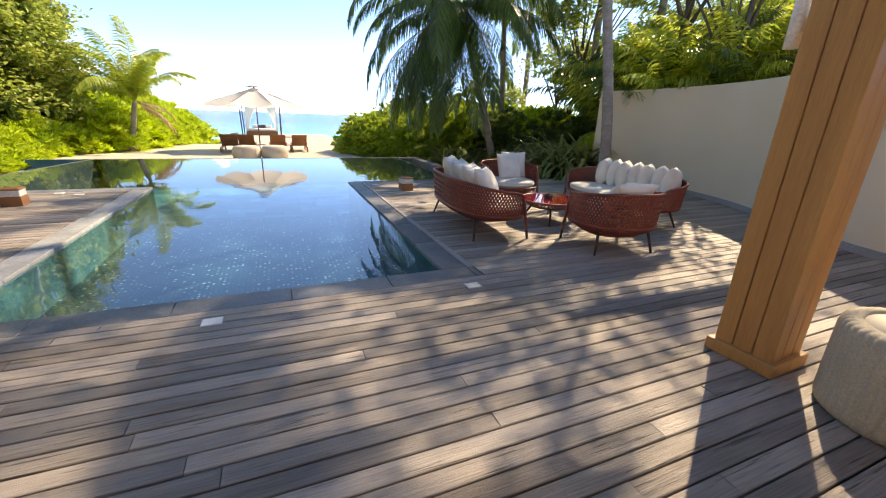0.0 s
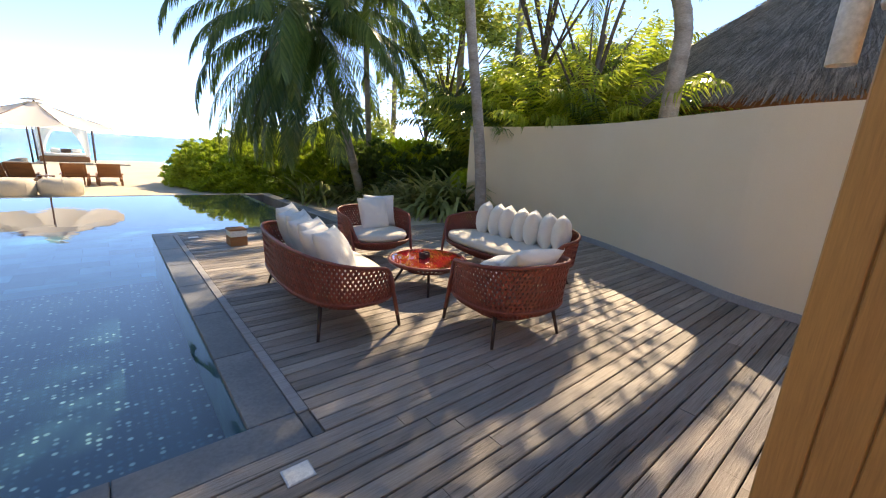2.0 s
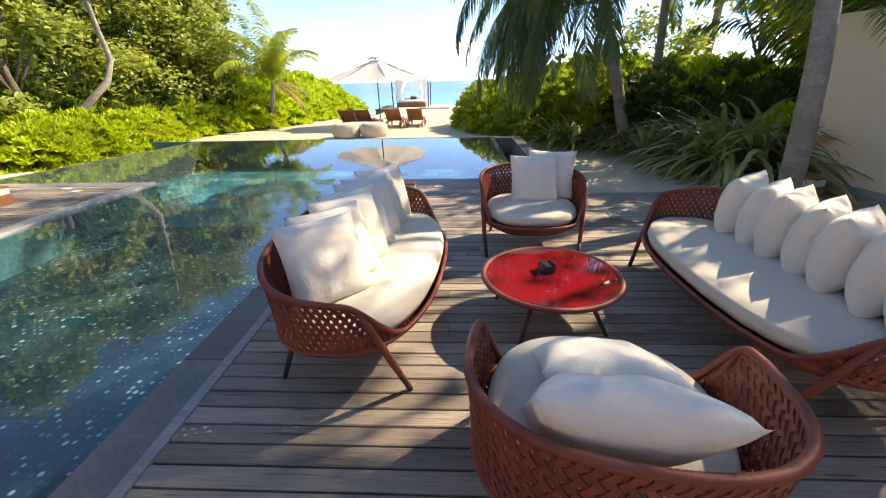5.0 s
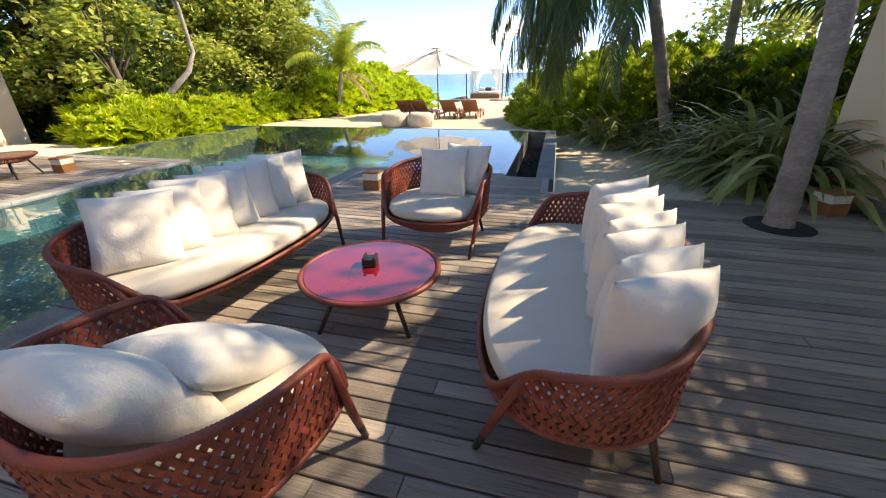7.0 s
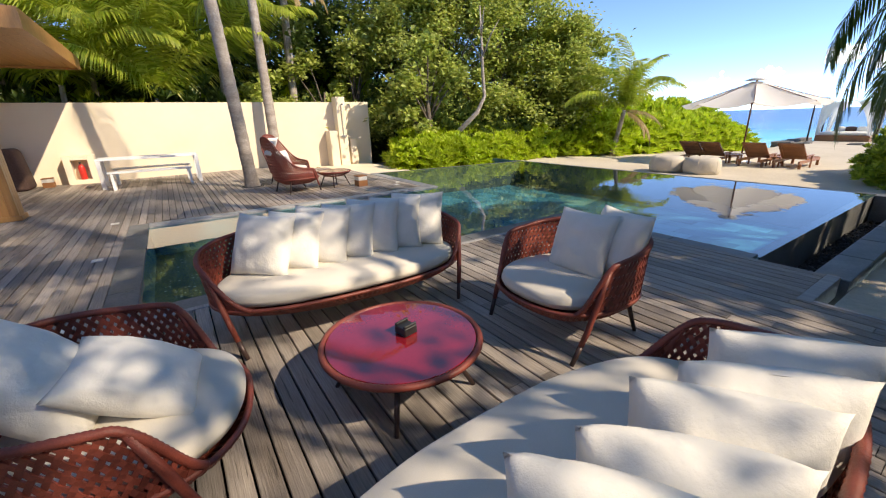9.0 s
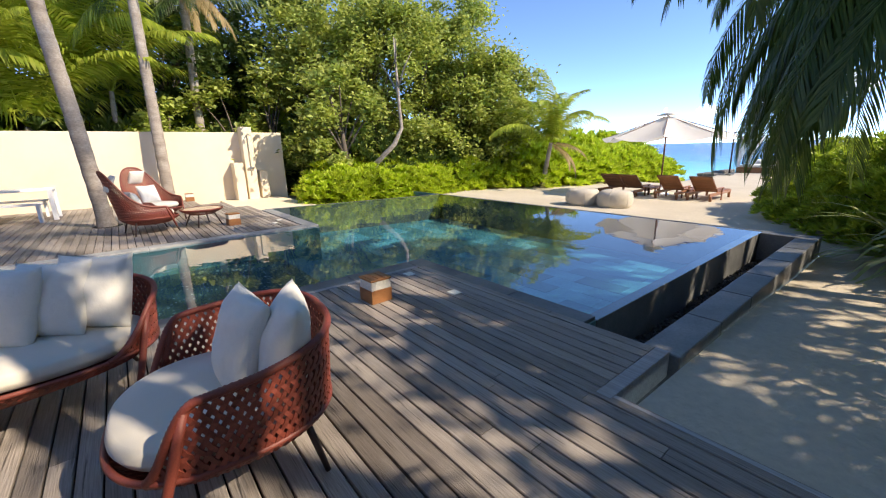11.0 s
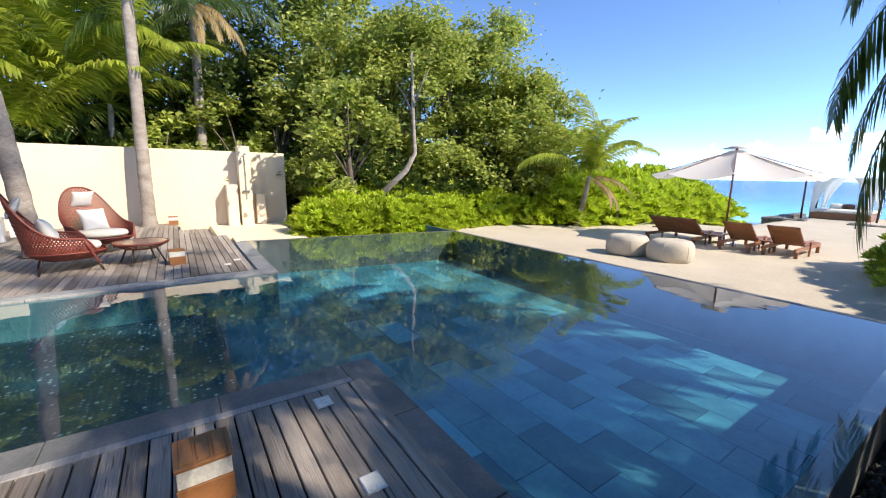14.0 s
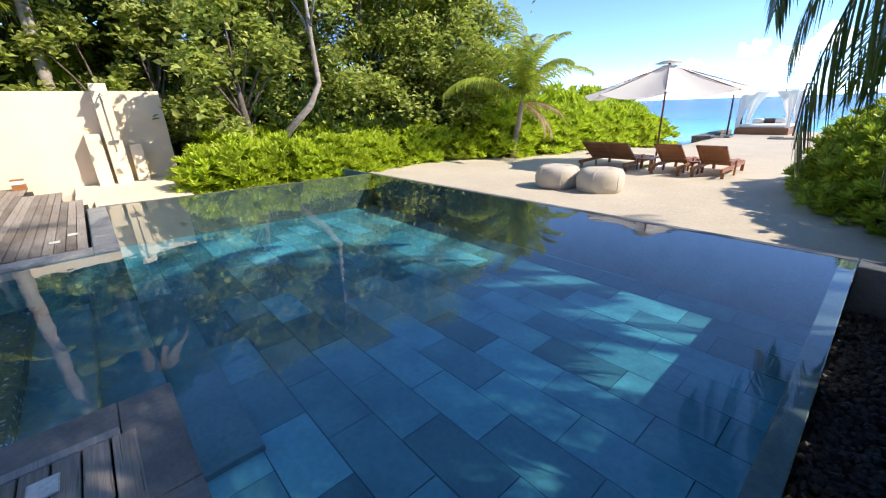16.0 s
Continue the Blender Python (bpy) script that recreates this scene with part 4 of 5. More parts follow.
FRONDS = [frond_mesh("frond", 4.2, 0.65, 1.75, 60, 0.78, 0.45, 1, L_PALM, 0.027), frond_mesh("frond", 4.3, 0.30, 1.6, 62, 0.82, 0.6, 2, L_PALM, 0.027),
          frond_mesh("frond", 3.8, 1.0, 1.8, 58, 0.75, 0.4, 3, L_PALM, 0.027), frond_mesh("frond", 4.0, -0.1, 1.35, 60, 0.82, 0.8, 4, L_PALM, 0.027)]
HANGING = [frond_mesh("frond", 3.7, 0.75, 2.4, 70, 0.76, 0.9, 5, L_PALM, 0.026), frond_mesh("frond", 3.5, 0.25, 2.0, 68, 0.78, 1.0, 6, L_PALM, 0.026),
           frond_mesh("frond", 4.0, -0.25, 1.35, 74, 0.80, 0.85, 7, L_PALM, 0.023), frond_mesh("frond", 3.7, -0.55, 1.0, 70, 0.78, 0.8, 8, L_PALM, 0.023)]
FEATHER = [frond_mesh("frond", 4.2, 0.6, 1.7, 58, 0.5, 0.35, 41, L_PALM, 0.032), frond_mesh("frond", 4.0, 0.2, 1.4, 56, 0.5, 0.4, 42, L_PALM, 0.032),
           frond_mesh("frond", 3.9, 0.95, 1.7, 54, 0.48, 0.35, 43, L_PALM, 0.032)]
# two fronds in the sunlit colour, one dark to paint the shaded gaps
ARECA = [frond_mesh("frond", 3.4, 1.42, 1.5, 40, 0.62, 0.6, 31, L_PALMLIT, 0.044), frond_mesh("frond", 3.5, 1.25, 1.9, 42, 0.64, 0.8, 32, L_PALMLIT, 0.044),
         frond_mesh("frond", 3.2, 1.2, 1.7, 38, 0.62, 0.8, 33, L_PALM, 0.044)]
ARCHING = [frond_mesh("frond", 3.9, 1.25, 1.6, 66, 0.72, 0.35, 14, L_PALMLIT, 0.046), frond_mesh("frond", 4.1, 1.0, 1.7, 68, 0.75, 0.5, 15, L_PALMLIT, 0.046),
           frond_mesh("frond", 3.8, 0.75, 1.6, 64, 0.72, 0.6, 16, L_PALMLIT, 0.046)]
DRYFROND = frond_mesh("dry_frond", 2.4, -0.3, 1.3, 44, 0.5, 1.0, 21, L_DRY)


def trunk_mesh(points, r0, r1):
    pts = [Vector(p) for p in points]
    path = []
    for i in range(len(pts) - 1):
        p0, p1, p2, p3 = (pts[max(0, min(len(pts) - 1, k))] for k in (i - 1, i, i + 1, i + 2))
        for k in range(14):
            u = k / 14
            path.append(0.5 * ((2 * p1) + (p2 - p0) * u + (2 * p0 - 5 * p1 + 4 * p2 - p3) * u * u + (3 * p1 - p0 - 3 * p2 + p3) * u ** 3))
    path.append(pts[-1])
    n = len(path)
    rad = []
    for i in range(n):
        u = i / (n - 1)
        flare = 0.5 * r0 * max(0, 1 - u * 9)
        rad.append((r0 + (r1 - r0) * u + flare) * (1 + (0.045 if i % 2 else -0.02) + 0.03 * noise.noise((i * 0.7, 1, 2))))
    return tube("trunk", path, rad, M_BARK, 12)


def palm(name, points, r0, r1, fronds, seed, library, label, scale=1.0, dry=0, rings=(0.0, 360.0), tilt=25):
    """points: the trunk's line from the ground to the crown."""
    rng = random.Random(seed)
    base, top = Vector(points[0]), Vector(points[-1])
    p = thing(name, pose(*base), label, "palm tree", "palms")
    part("trunk", trunk_mesh([Vector(q) - base for q in points], r0, r1), M_BARK, p)
    for i in range(fronds):
        w = rings[0] + (rings[1] - rings[0]) * (i + rng.uniform(-0.3, 0.3)) / fronds
        k = i % len(library)
        me = DRYFROND if i < dry else library[k]
        m = pose(*(top - base), 0, 0, w) @ pose(0, 0, 0, rng.uniform(-18, 18), rng.uniform(-tilt, tilt * 0.4), 0) @ Matrix.Scale(scale * rng.uniform(0.85, 1.12), 4)
        part("dry_frond" if i < dry else "frond", me, None, p, m=m)
    return p


LEANING = [frond_mesh("frond", 4.5, 1.0, 2.5, 92, 0.8, 0.55, 81, L_PALM, 0.034), frond_mesh("frond", 4.4, 0.6, 2.2, 90, 0.82, 0.7, 82, L_PALM, 0.034),
           frond_mesh("frond", 4.3, 0.2, 1.85, 90, 0.82, 0.8, 83, L_PALM, 0.034), frond_mesh("frond", 3.9, -0.35, 1.2, 86, 0.78, 0.9, 84, L_PALM, 0.032)]
leaning = palm("coconut_palm", [(8.44, 12.25, -0.32), (7.95, 12.35, 1.6), (7.45, 12.55, 3.4), (7.15, 12.62, 4.7)], 0.14, 0.10, 33, 4, LEANING[:3], "leaning coconut palm with drooping fronds beside the sand", 1.0, 1, (-180, 180), 8)
rng = random.Random(41)
for i in range(8):
    part("frond", LEANING[3 if i % 3 else 2], None, leaning, m=pose(-1.29, 0.37, 4.95, 0, 0, 90 + 24 * i) @ pose(0, 0, 0, rng.uniform(-14, 14), rng.uniform(0, 14), 0) @ Matrix.Scale(rng.uniform(0.92, 1.1), 4))
for i in range(25):
    part("frond", HANGING[2 if i % 4 == 0 else 3], None, leaning, m=pose(-1.29, 0.37, 4.9, 0, 0, 138 + 5.0 * i) @ pose(0, 0, 0, rng.uniform(-14, 14), rng.uniform(2, 16), 0) @ Matrix.Scale(rng.uniform(1.0, 1.16), 4))
deck_palm = palm("coconut_palm", [(8.16, 6.68, -0.4), (8.2, 6.84, 1.0), (8.2, 7.05, 2.2), (7.95, 7.2, 4.0), (7.55, 7.2, 6.2)], 0.125, 0.09, 7, 7, FEATHER, "coconut palm growing through a hole in the deck", 0.85, 0)
for i in range(6):
    part("frond", LEANING[2 - i % 2], None, deck_palm, m=pose(-0.61, 0.52, 6.6, 0, 0, 85 + 29 * i) @ pose(0, 0, 0, 12 - 5 * i, 4, 0) @ Matrix.Scale(1.04, 4))
# extra fronds above the view, added to shade the near armchair
for i, w in enumerate((-75, -50, -28, -5, 25)):
    part("frond", LEANING[(1, 0, 2)[i % 3]], None, deck_palm, m=pose(-0.61, 0.52, 6.65, 0, 0, w) @ pose(0, 0, 0, 10 - 5 * i, -8, 0) @ Matrix.Scale(0.92, 4))
palm("coconut_palm", [(-4.2, 5.03, -0.3), (-4.02, 4.91, 2.0), (-3.84, 4.79, 4.0), (-3.6, 4.6, 7.5)], 0.15, 0.11, 6, 9, FRONDS, "slender coconut palm growing through the side deck", 1.0, 0)
palm("coconut_palm", [(-8.0, 6.5, -0.3), (-8.12, 6.52, 2.0), (-8.3, 6.55, 4.0), (-8.6, 6.6, 8.0)], 0.17, 0.12, 5, 12, FRONDS, "pale coconut palm standing against the garden wall", 1.0, 0)
palm("young_palm", [(-4.42, 20.5, -0.45), (-4.25, 20.5, 0.5), (-4.0, 20.45, 1.6)], 0.13, 0.08, 24, 15, ARCHING, "young coconut palm at the beach hedge", 0.84, 3, tilt=26)

for x, y, r in ((8.16, 6.68, 0.30), (-4.2, 5.03, 0.26)):
    # near-black disc on the boards stands in for the hole's dark inside
    hole = thing("planting_hole", pose(x, y, 0), "dark disc laid round a palm in place of a shaded planting hole", "planting hole", "planting holes", "structure")
    part("soil", lathe("soil", [(0.0, 0.0), (r, 0.0), (r * 0.98, 0.004), (0.0, 0.0045)], M_UNDER, 28), M_UNDER, hole)
for i, (x, y, h) in enumerate([(11.9, 5.9, 0.7), (11.7, 6.5, 0.6), (10.9, 7.3, 0.4), (11.0, 8.0, 0.7), (11.5, 8.9, 1.2), (12.3, 7.8, 1.4), (12.0, 6.3, 0.6), (12.6, 7.0, 1.0), (11.8, 9.6, 1.0), (12.9, 8.8, 1.4), (11.3, 10.2, 0.8), (13.8, 7.2, 2.0), (14.2, 8.4, 2.5), (14.4, 9.8, 2.8), (13.9, 6.2, 1.6)]):
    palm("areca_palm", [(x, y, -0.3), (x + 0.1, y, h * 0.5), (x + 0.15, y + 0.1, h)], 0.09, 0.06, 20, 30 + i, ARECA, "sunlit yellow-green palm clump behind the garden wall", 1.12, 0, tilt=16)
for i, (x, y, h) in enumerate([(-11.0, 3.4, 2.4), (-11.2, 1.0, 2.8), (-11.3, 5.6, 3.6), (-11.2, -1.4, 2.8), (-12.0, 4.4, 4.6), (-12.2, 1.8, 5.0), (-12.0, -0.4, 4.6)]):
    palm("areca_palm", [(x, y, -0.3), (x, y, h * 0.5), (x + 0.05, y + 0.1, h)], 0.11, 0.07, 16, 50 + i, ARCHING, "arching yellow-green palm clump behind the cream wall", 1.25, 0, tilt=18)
palm("coconut_palm", [(-10.9, 8.15, -0.3), (-10.85, 8.1, 2.5), (-10.7, 8.2, 6.9)], 0.17, 0.13, 22, 61, HANGING, "coconut palm with hanging fronds behind the cream wall", 1.0, 4, tilt=12)
# crown raised out of view so that it shades the pool
palm("coconut_palm", [(9.9, 14.5, -0.3), (9.8, 14.4, 2.0), (9.6, 14.3, 5.0), (9.5, 14.2, 8.6)], 0.12, 0.09, 20, 71, FRONDS, "tall slim coconut palm behind the hedge", 1.0)
# trunk bends above the view so its crown throws frond shadows on the deck
palm("coconut_palm", [(11.0, 4.45, -0.3), (11.0, 4.45, 3.0), (11.0, 4.5, 4.3), (10.4, 4.85, 5.3), (9.5, 5.4, 5.9)], 0.19, 0.12, 11, 72, FEATHER, "tall palm trunk beside the thatched roof", 1.0)
# added palm, crown out of view, for more shade on the pool
for i, (x, y, h) in enumerate([(12.6, 17.2, 9.2)]):
    palm("coconut_palm", [(x, y, -0.3), (x + 0.1, y, h * 0.5), (x - 0.1, y + 0.1, h)], 0.13, 0.10, 17, 90 + i, FRONDS, "tall coconut palm added beyond the wall to cast shade", 1.0)
# two added palms, crowns out of view, that shade the side deck
for i, (x, y, h) in enumerate([(12.6, 12.6, 15.0), (13.4, 10.6, 16.5)]):
    palm("coconut_palm", [(x, y, -0.3), (x - 0.1, y, h * 0.5), (x - 0.8, y - 0.2, h)], 0.13, 0.10, 19, 95 + i, FRONDS, "tall coconut palm added beyond the wall to cast shade", 1.05)
palm("coconut_palm", [(10.62, 1.2, -0.3), (10.62, 1.2, 3.0), (10.65, 1.2, 10.0)], 0.19, 0.14, 12, 73, FRONDS, "tall palm trunk beside the thatched roof", 1.0)

# shrubs: a few built once, then repeated
BRIGHT = [shrub("beach_shrub", 100 + i, L_HEDGE, 0.85, 1.15, 3000, 0.225, "bright green glossy-leaved beach shrub") for i in range(2)]
HEDGE = [shrub("hedge_shrub", 120 + i, L_SEAHEDGE, 0.9, 1.2, 6200, 0.125, "dense small-leaved green hedge shrub on the sand") for i in range(2)]
# these carry the darkened leaf, so shade is in their colour
DARKS = [shrub("dark_shrub", 110 + i, L_DARK, 0.95, 1.5, 3600, 0.19, "green shrub, leaves darkened to stand for the trees' shade") for i in range(2)]


def scatter(kinds, rows, seed):
    rng = random.Random(seed)
    for i, (x, y, s) in enumerate(rows):
        o = kinds[i % len(kinds)]
        copy_thing(o, pose(x, y, sand_height(x, y) - 0.05, 0, 0, rng.uniform(0, 360)) @ Matrix.Diagonal((s * rng.uniform(0.9, 1.15), s * rng.uniform(0.9, 1.15), s * rng.uniform(0.88, 1.12), 1)))


left = []
for i in range(9):
    left.append((-5.7 - 0.06 * i + 0.12 * (i % 2), 10.6 + 0.62 * i, 0.95))
for i in range(8):
    left.append((-6.95 - 0.05 * i, 11.25 + 0.75 * i, 1.2))
for i in range(9):
    left.append((-6.5 + 0.10 * i, 16.2 + 0.75 * i, 1.0))
for i in range(13):
    left.append((-5.3 + 0.13 * i, 20.6 + 0.85 * i, 1.45))
    left.append((-6.7 + 0.12 * i, 20.4 + 0.85 * i, 1.9))
scatter(BRIGHT, left, 1)
right = []
for i in range(12):
    u = i / 11
    hx, hy = 9.1 - 4.3 * math.sin(u * 1.45) + 0.4 * u ** 4, 13.9 + 6.6 * u ** 1.25
    right.append((hx, hy, 1.3 + 0.2 * (i % 2)))
    right.append((hx + 1.2, hy + 0.9, 1.65))
    right.append((hx + 2.5, hy + 1.8, 1.9))
scatter(HEDGE, right, 2)
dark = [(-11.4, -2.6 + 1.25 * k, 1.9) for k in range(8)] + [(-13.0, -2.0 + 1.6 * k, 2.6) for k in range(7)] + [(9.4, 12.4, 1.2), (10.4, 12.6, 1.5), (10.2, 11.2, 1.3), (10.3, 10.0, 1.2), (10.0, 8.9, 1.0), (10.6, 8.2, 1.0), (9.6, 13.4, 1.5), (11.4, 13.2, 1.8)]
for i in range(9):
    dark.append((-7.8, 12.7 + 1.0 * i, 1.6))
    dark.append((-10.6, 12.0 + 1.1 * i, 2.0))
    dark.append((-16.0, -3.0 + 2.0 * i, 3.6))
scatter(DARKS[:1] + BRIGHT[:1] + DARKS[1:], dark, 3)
for o in BRIGHT + HEDGE + DARKS:
    for c in list(o.children_recursive):
        bpy.data.objects.remove(c)
    bpy.data.objects.remove(o)

TREES = [(-8.6, 18.6, 8.2, 2.3), (-7.9, 21.5, 6.1, 1.9), (-9.7, 12.9, 7.2, 2.3), (-8.6, 14.4, 7.4, 2.3), (-8.4, 16.4, 7.7, 2.4), (-7.6, 18.2, 7.3, 2.1), (-6.9, 20.0, 5.7, 1.7), (-11.4, 13.4, 9.0, 2.6), (-10.9, 16.5, 8.0, 2.8), (-9.6, 20.5, 6.0, 2.5)]
for i, (x, y, h, r) in enumerate(TREES):
    tree("beach_tree", (x, y, -0.3), h, r, 12500 if i < 9 else 7000, 200 + i, L_TREE, 0.18 if i < 7 else 0.21)
for i, (x, y, h, r, n) in enumerate([(-6.5, 11.9, 4.6, 1.1, 3600), (-10.3, 7.0, 3.4, 1.0, 2200), (-10.5, 9.0, 4.2, 1.2, 3000), (-10.4, 10.7, 4.8, 1.5, 4200)]):
    tree("beach_tree", (x, y, -0.3), h, r, n, 220 + i, L_TREE, 0.2)
# darkened leaf again: the grove's shaded depth is put into the colour
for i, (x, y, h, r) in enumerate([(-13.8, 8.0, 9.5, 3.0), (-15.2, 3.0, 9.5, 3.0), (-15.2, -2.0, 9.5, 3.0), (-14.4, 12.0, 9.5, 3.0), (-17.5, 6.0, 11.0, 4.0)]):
    tree("dark_tree", (x, y, -0.3), h, r, 12000, 212 + i, L_DARK, 0.24, "dense grove tree, leaves darkened to stand for deep shade")
for i, (x, y, h, r) in enumerate([(12.5, 14.5, 4.5, 2.4), (15.5, 11.5, 5.0, 2.8), (11.5, 18.5, 3.6, 2.2)]):
    tree("garden_tree", (x, y, -0.3), h, r, 8000, 230 + i, L_TREE, 0.18, "leafy tree behind the garden wall")
# added tree, its crown above the view, to dapple the lounge seats
tree("garden_tree", (11.0, 7.9, -0.3), 8.9, 2.9, 2500, 240, L_TREE, 0.13, "open-crowned tree added behind the garden wall to cast dapples", 0.76, 40)
# added lower crown that breaks up the sun on the sofa pillows
tree("garden_tree", (11.5, 6.9, -0.3), 6.5, 1.7, 400, 242, L_TREE, 0.14, "slender open-crowned tree added behind the wall to dapple the sofa", 0.76, 22)
# added tree that puts the sand beside the lounge deck in shade
tree("garden_tree", (12.6, 12.2, -0.3), 7.0, 2.7, 4200, 241, L_TREE, 0.2, "open-crowned tree added behind the garden wall to cast dapples", 0.72)
v, f = tube_rows([(-7.3, 12.2, -0.35), (-6.3, 12.4, 0.45), (-5.65, 12.6, 1.05), (-5.25, 13.1, 1.65), (-5.2, 13.4, 2.2), (-5.3, 13.4, 2.9), (-5.35, 13.4, 3.7), (-5.6, 13.5, 5.2)], [0.12, 0.105, 0.095, 0.085, 0.065, 0.06, 0.05, 0.02], 8)
bent = thing("bent_tree", pose(0, 0, 0), "pale bent tree trunk reaching out of the foliage", "tree")
part("trunk", mesh_of("bent_trunk", v, f, (M_BARK,), True), M_BARK, bent)
for tip, at in (((-4.7, 13.6, 4.6), (-5.33, 13.4, 3.5)), ((-6.1, 13.2, 4.4), (-5.32, 13.4, 3.3)), ((-5.0, 13.2, 5.0), (-5.4, 13.4, 4.2))):
    v, f = tube_rows([at, Vector(at).lerp(Vector(tip), 0.5) + Vector((0, 0, 0.12)), tip], [0.035, 0.025, 0.008], 6)
    part("limb", mesh_of("bent_limb", v, f, (M_BARK,), True), M_BARK, bent)


def strap_plant(seed):
    rng = random.Random(seed)
    verts, faces = [], []
    for i in range(64):
        w = rng.uniform(0, 6.283)
        ln = rng.uniform(0.7, 1.25)
        d = Vector((math.cos(w), math.sin(w), 0))
        sd = Vector((-d.y, d.x, 0))
        ang = rng.uniform(0.5, 1.45)
        p = d * 0.05
        o = len(verts)
        for k in range(7):
            u = k / 6
            wd = 0.028 * (1 - u ** 2.5) + 0.002
            verts += [p + sd * wd, p - sd * wd]
            p = p + (d * math.cos(ang) + Vector((0, 0, math.sin(ang)))) * ln / 6
            ang -= 0.30 * rng.uniform(0.7, 1.3)
            if p.z < 0.03:
                p.z = 0.03
        for k in range(6):
            faces.append((o + 2 * k, o + 2 * k + 1, o + 2 * k + 3, o + 2 * k + 2))
    return mesh_of("strap_leaves", verts, faces, (L_STRAP,))


STRAPS = [strap_plant(s) for s in range(3)]
rng = random.Random(8)
for i, (x, y) in enumerate([(7.4, 13.2), (7.9, 12.9), (8.8, 12.3), (8.9, 11.6), (9.2, 11.0), (9.3, 10.3), (9.2, 9.6), (9.4, 9.0), (9.7, 10.7), (9.6, 9.8), (9.8, 8.8), (8.4, 13.1), (9.0, 13.0), (8.5, 11.3), (8.7, 10.0), (8.8, 9.2), (8.9, 8.6), (8.3, 11.9), (9.0, 9.9), (7.0, 13.6), (9.6, 12.0), (9.9, 11.4), (8.9, 10.4), (9.0, 8.3), (9.3, 8.7), (8.7, 8.9), (9.1, 9.3), (8.5, 9.7)]):
    ob = new("strap_lily", STRAPS[i % 3])
    ob.matrix_basis = pose(x, y, sand_height(x, y) - 0.02, 0, 0, rng.uniform(0, 360)) @ Matrix.Scale(rng.uniform(1.05, 1.45) * (1.3 if y < 9.8 else 1.0), 4)
    tagged(ob, kind="stuff")
    tagged(ob, "clump of long arching strap leaves on the sand", "plant", "strap lilies")


# ---- neighbour's thatched roof ----
def neighbour():
    h = thing("thatched_house", pose(15.8, 2.3, -0.2, 0, 0, -3), "neighbouring villa with grey thatched roof above the wall", "house")
    part("wall", boxes((-3.0, 3.0, -3.0, 3.0, -0.4, 3.7)), M_LAMPWOOD, h)
    verts = [(-3.8, -3.8, 3.45), (3.8, -3.8, 3.45), (3.8, 3.8, 3.45), (-3.8, 3.8, 3.45), (-0.6, 0, 6.8), (0.6, 0, 6.8)]
    part("roof", mesh_of("roof", verts, [(0, 1, 5, 4), (1, 2, 5), (2, 3, 4, 5), (3, 0, 4), (3, 2, 1, 0)], (M_THATCH,)), M_THATCH, h)
    rng = random.Random(6)
    tv, tf = [], []
    c = [Vector(v) for v in verts]
    for a, b, d, e in ((0, 1, 5, 4), (1, 2, 5, 5), (2, 3, 4, 5), (3, 0, 4, 4)):
        for i in range(16000 if (a, b) in ((3, 0), (2, 3)) else 1200):
            u, w = rng.random(), rng.random() ** 1.5
            p = c[a].lerp(c[b], u).lerp(c[e].lerp(c[d], u), w)
            down = (c[a].lerp(c[b], u) - c[e].lerp(c[d], u)).normalized()
            side = (c[b] - c[a]).normalized()
            ln = rng.uniform(0.3, 0.62)
            up = side.cross(down)
            if up.z < 0:
                up = -up
            wd = side * rng.uniform(0.007, 0.022)
            tip = p + down * ln + up * rng.uniform(-0.02, 0.09) + side * rng.uniform(-0.14, 0.14) + Vector((0, 0, -0.14 if w < 0.06 else -0.02))
            o = len(tv)
            tv += [p + wd + up * 0.03, p - wd + up * 0.03, tip - wd * 0.5, tip + wd * 0.5]
            tf.append((o, o + 1, o + 2, o + 3))
    part("thatch_fringe", mesh_of("thatch_fringe", tv, tf, (M_THATCH,)), M_THATCH, h)


neighbour()


# ---- side deck furniture ----
TALL_LEGS = ((0.36, 0.36), (0.34, -0.36))
H1 = pose(-2.62, 5.72, 0, 0, 0, 12)
tall = woven_seat("high_back_chair", H1, "terracotta woven high-backed lounge chair on the side deck", 0.44, 0.46, 0.20, 0.31, 1.20, TALL_LEGS, 2.3, 0.5, flare=0.34, group="high-back chairs")
H2 = pose(-4.1, 5.95, 0, 0, 0, -58)
copy_thing(tall, H2)
for m in (H1, H2):
    seat_cushion(m, 0.38, 0.40, 0.315, 0.10, "white seat cushion in the high-backed woven chair", "seat cushions")
    q = m @ Vector((0, -0.12, 0.425))
    pillow(1, q.x, q.y, q.z, math.degrees(m.to_euler().z) + 180, 22, "white pillow in the high-backed woven chair", "armchair pillows", size=0.85)
M_TABTOP = surface("amber_glass_top", (0.40, 0.20, 0.12), (0.46, 0.25, 0.15), 2, 0.15, 0)
HEAD = pillow_mesh(0.34, 0.10, 9)
for m in (H1, H2):
    ob = new("head_cushion", HEAD)
    ob.matrix_basis = m @ pose(0, -0.50, 0.98, 62, 0, 0)
    tagged(ob, "small beige head cushion on the high-backed chair", "cushion", "head cushions")
coffee_table(pose(-2.72, 6.62, 0, 0, 0, 20), 0.38, 0.36, "low terracotta woven side table on the side deck", M_TABTOP)


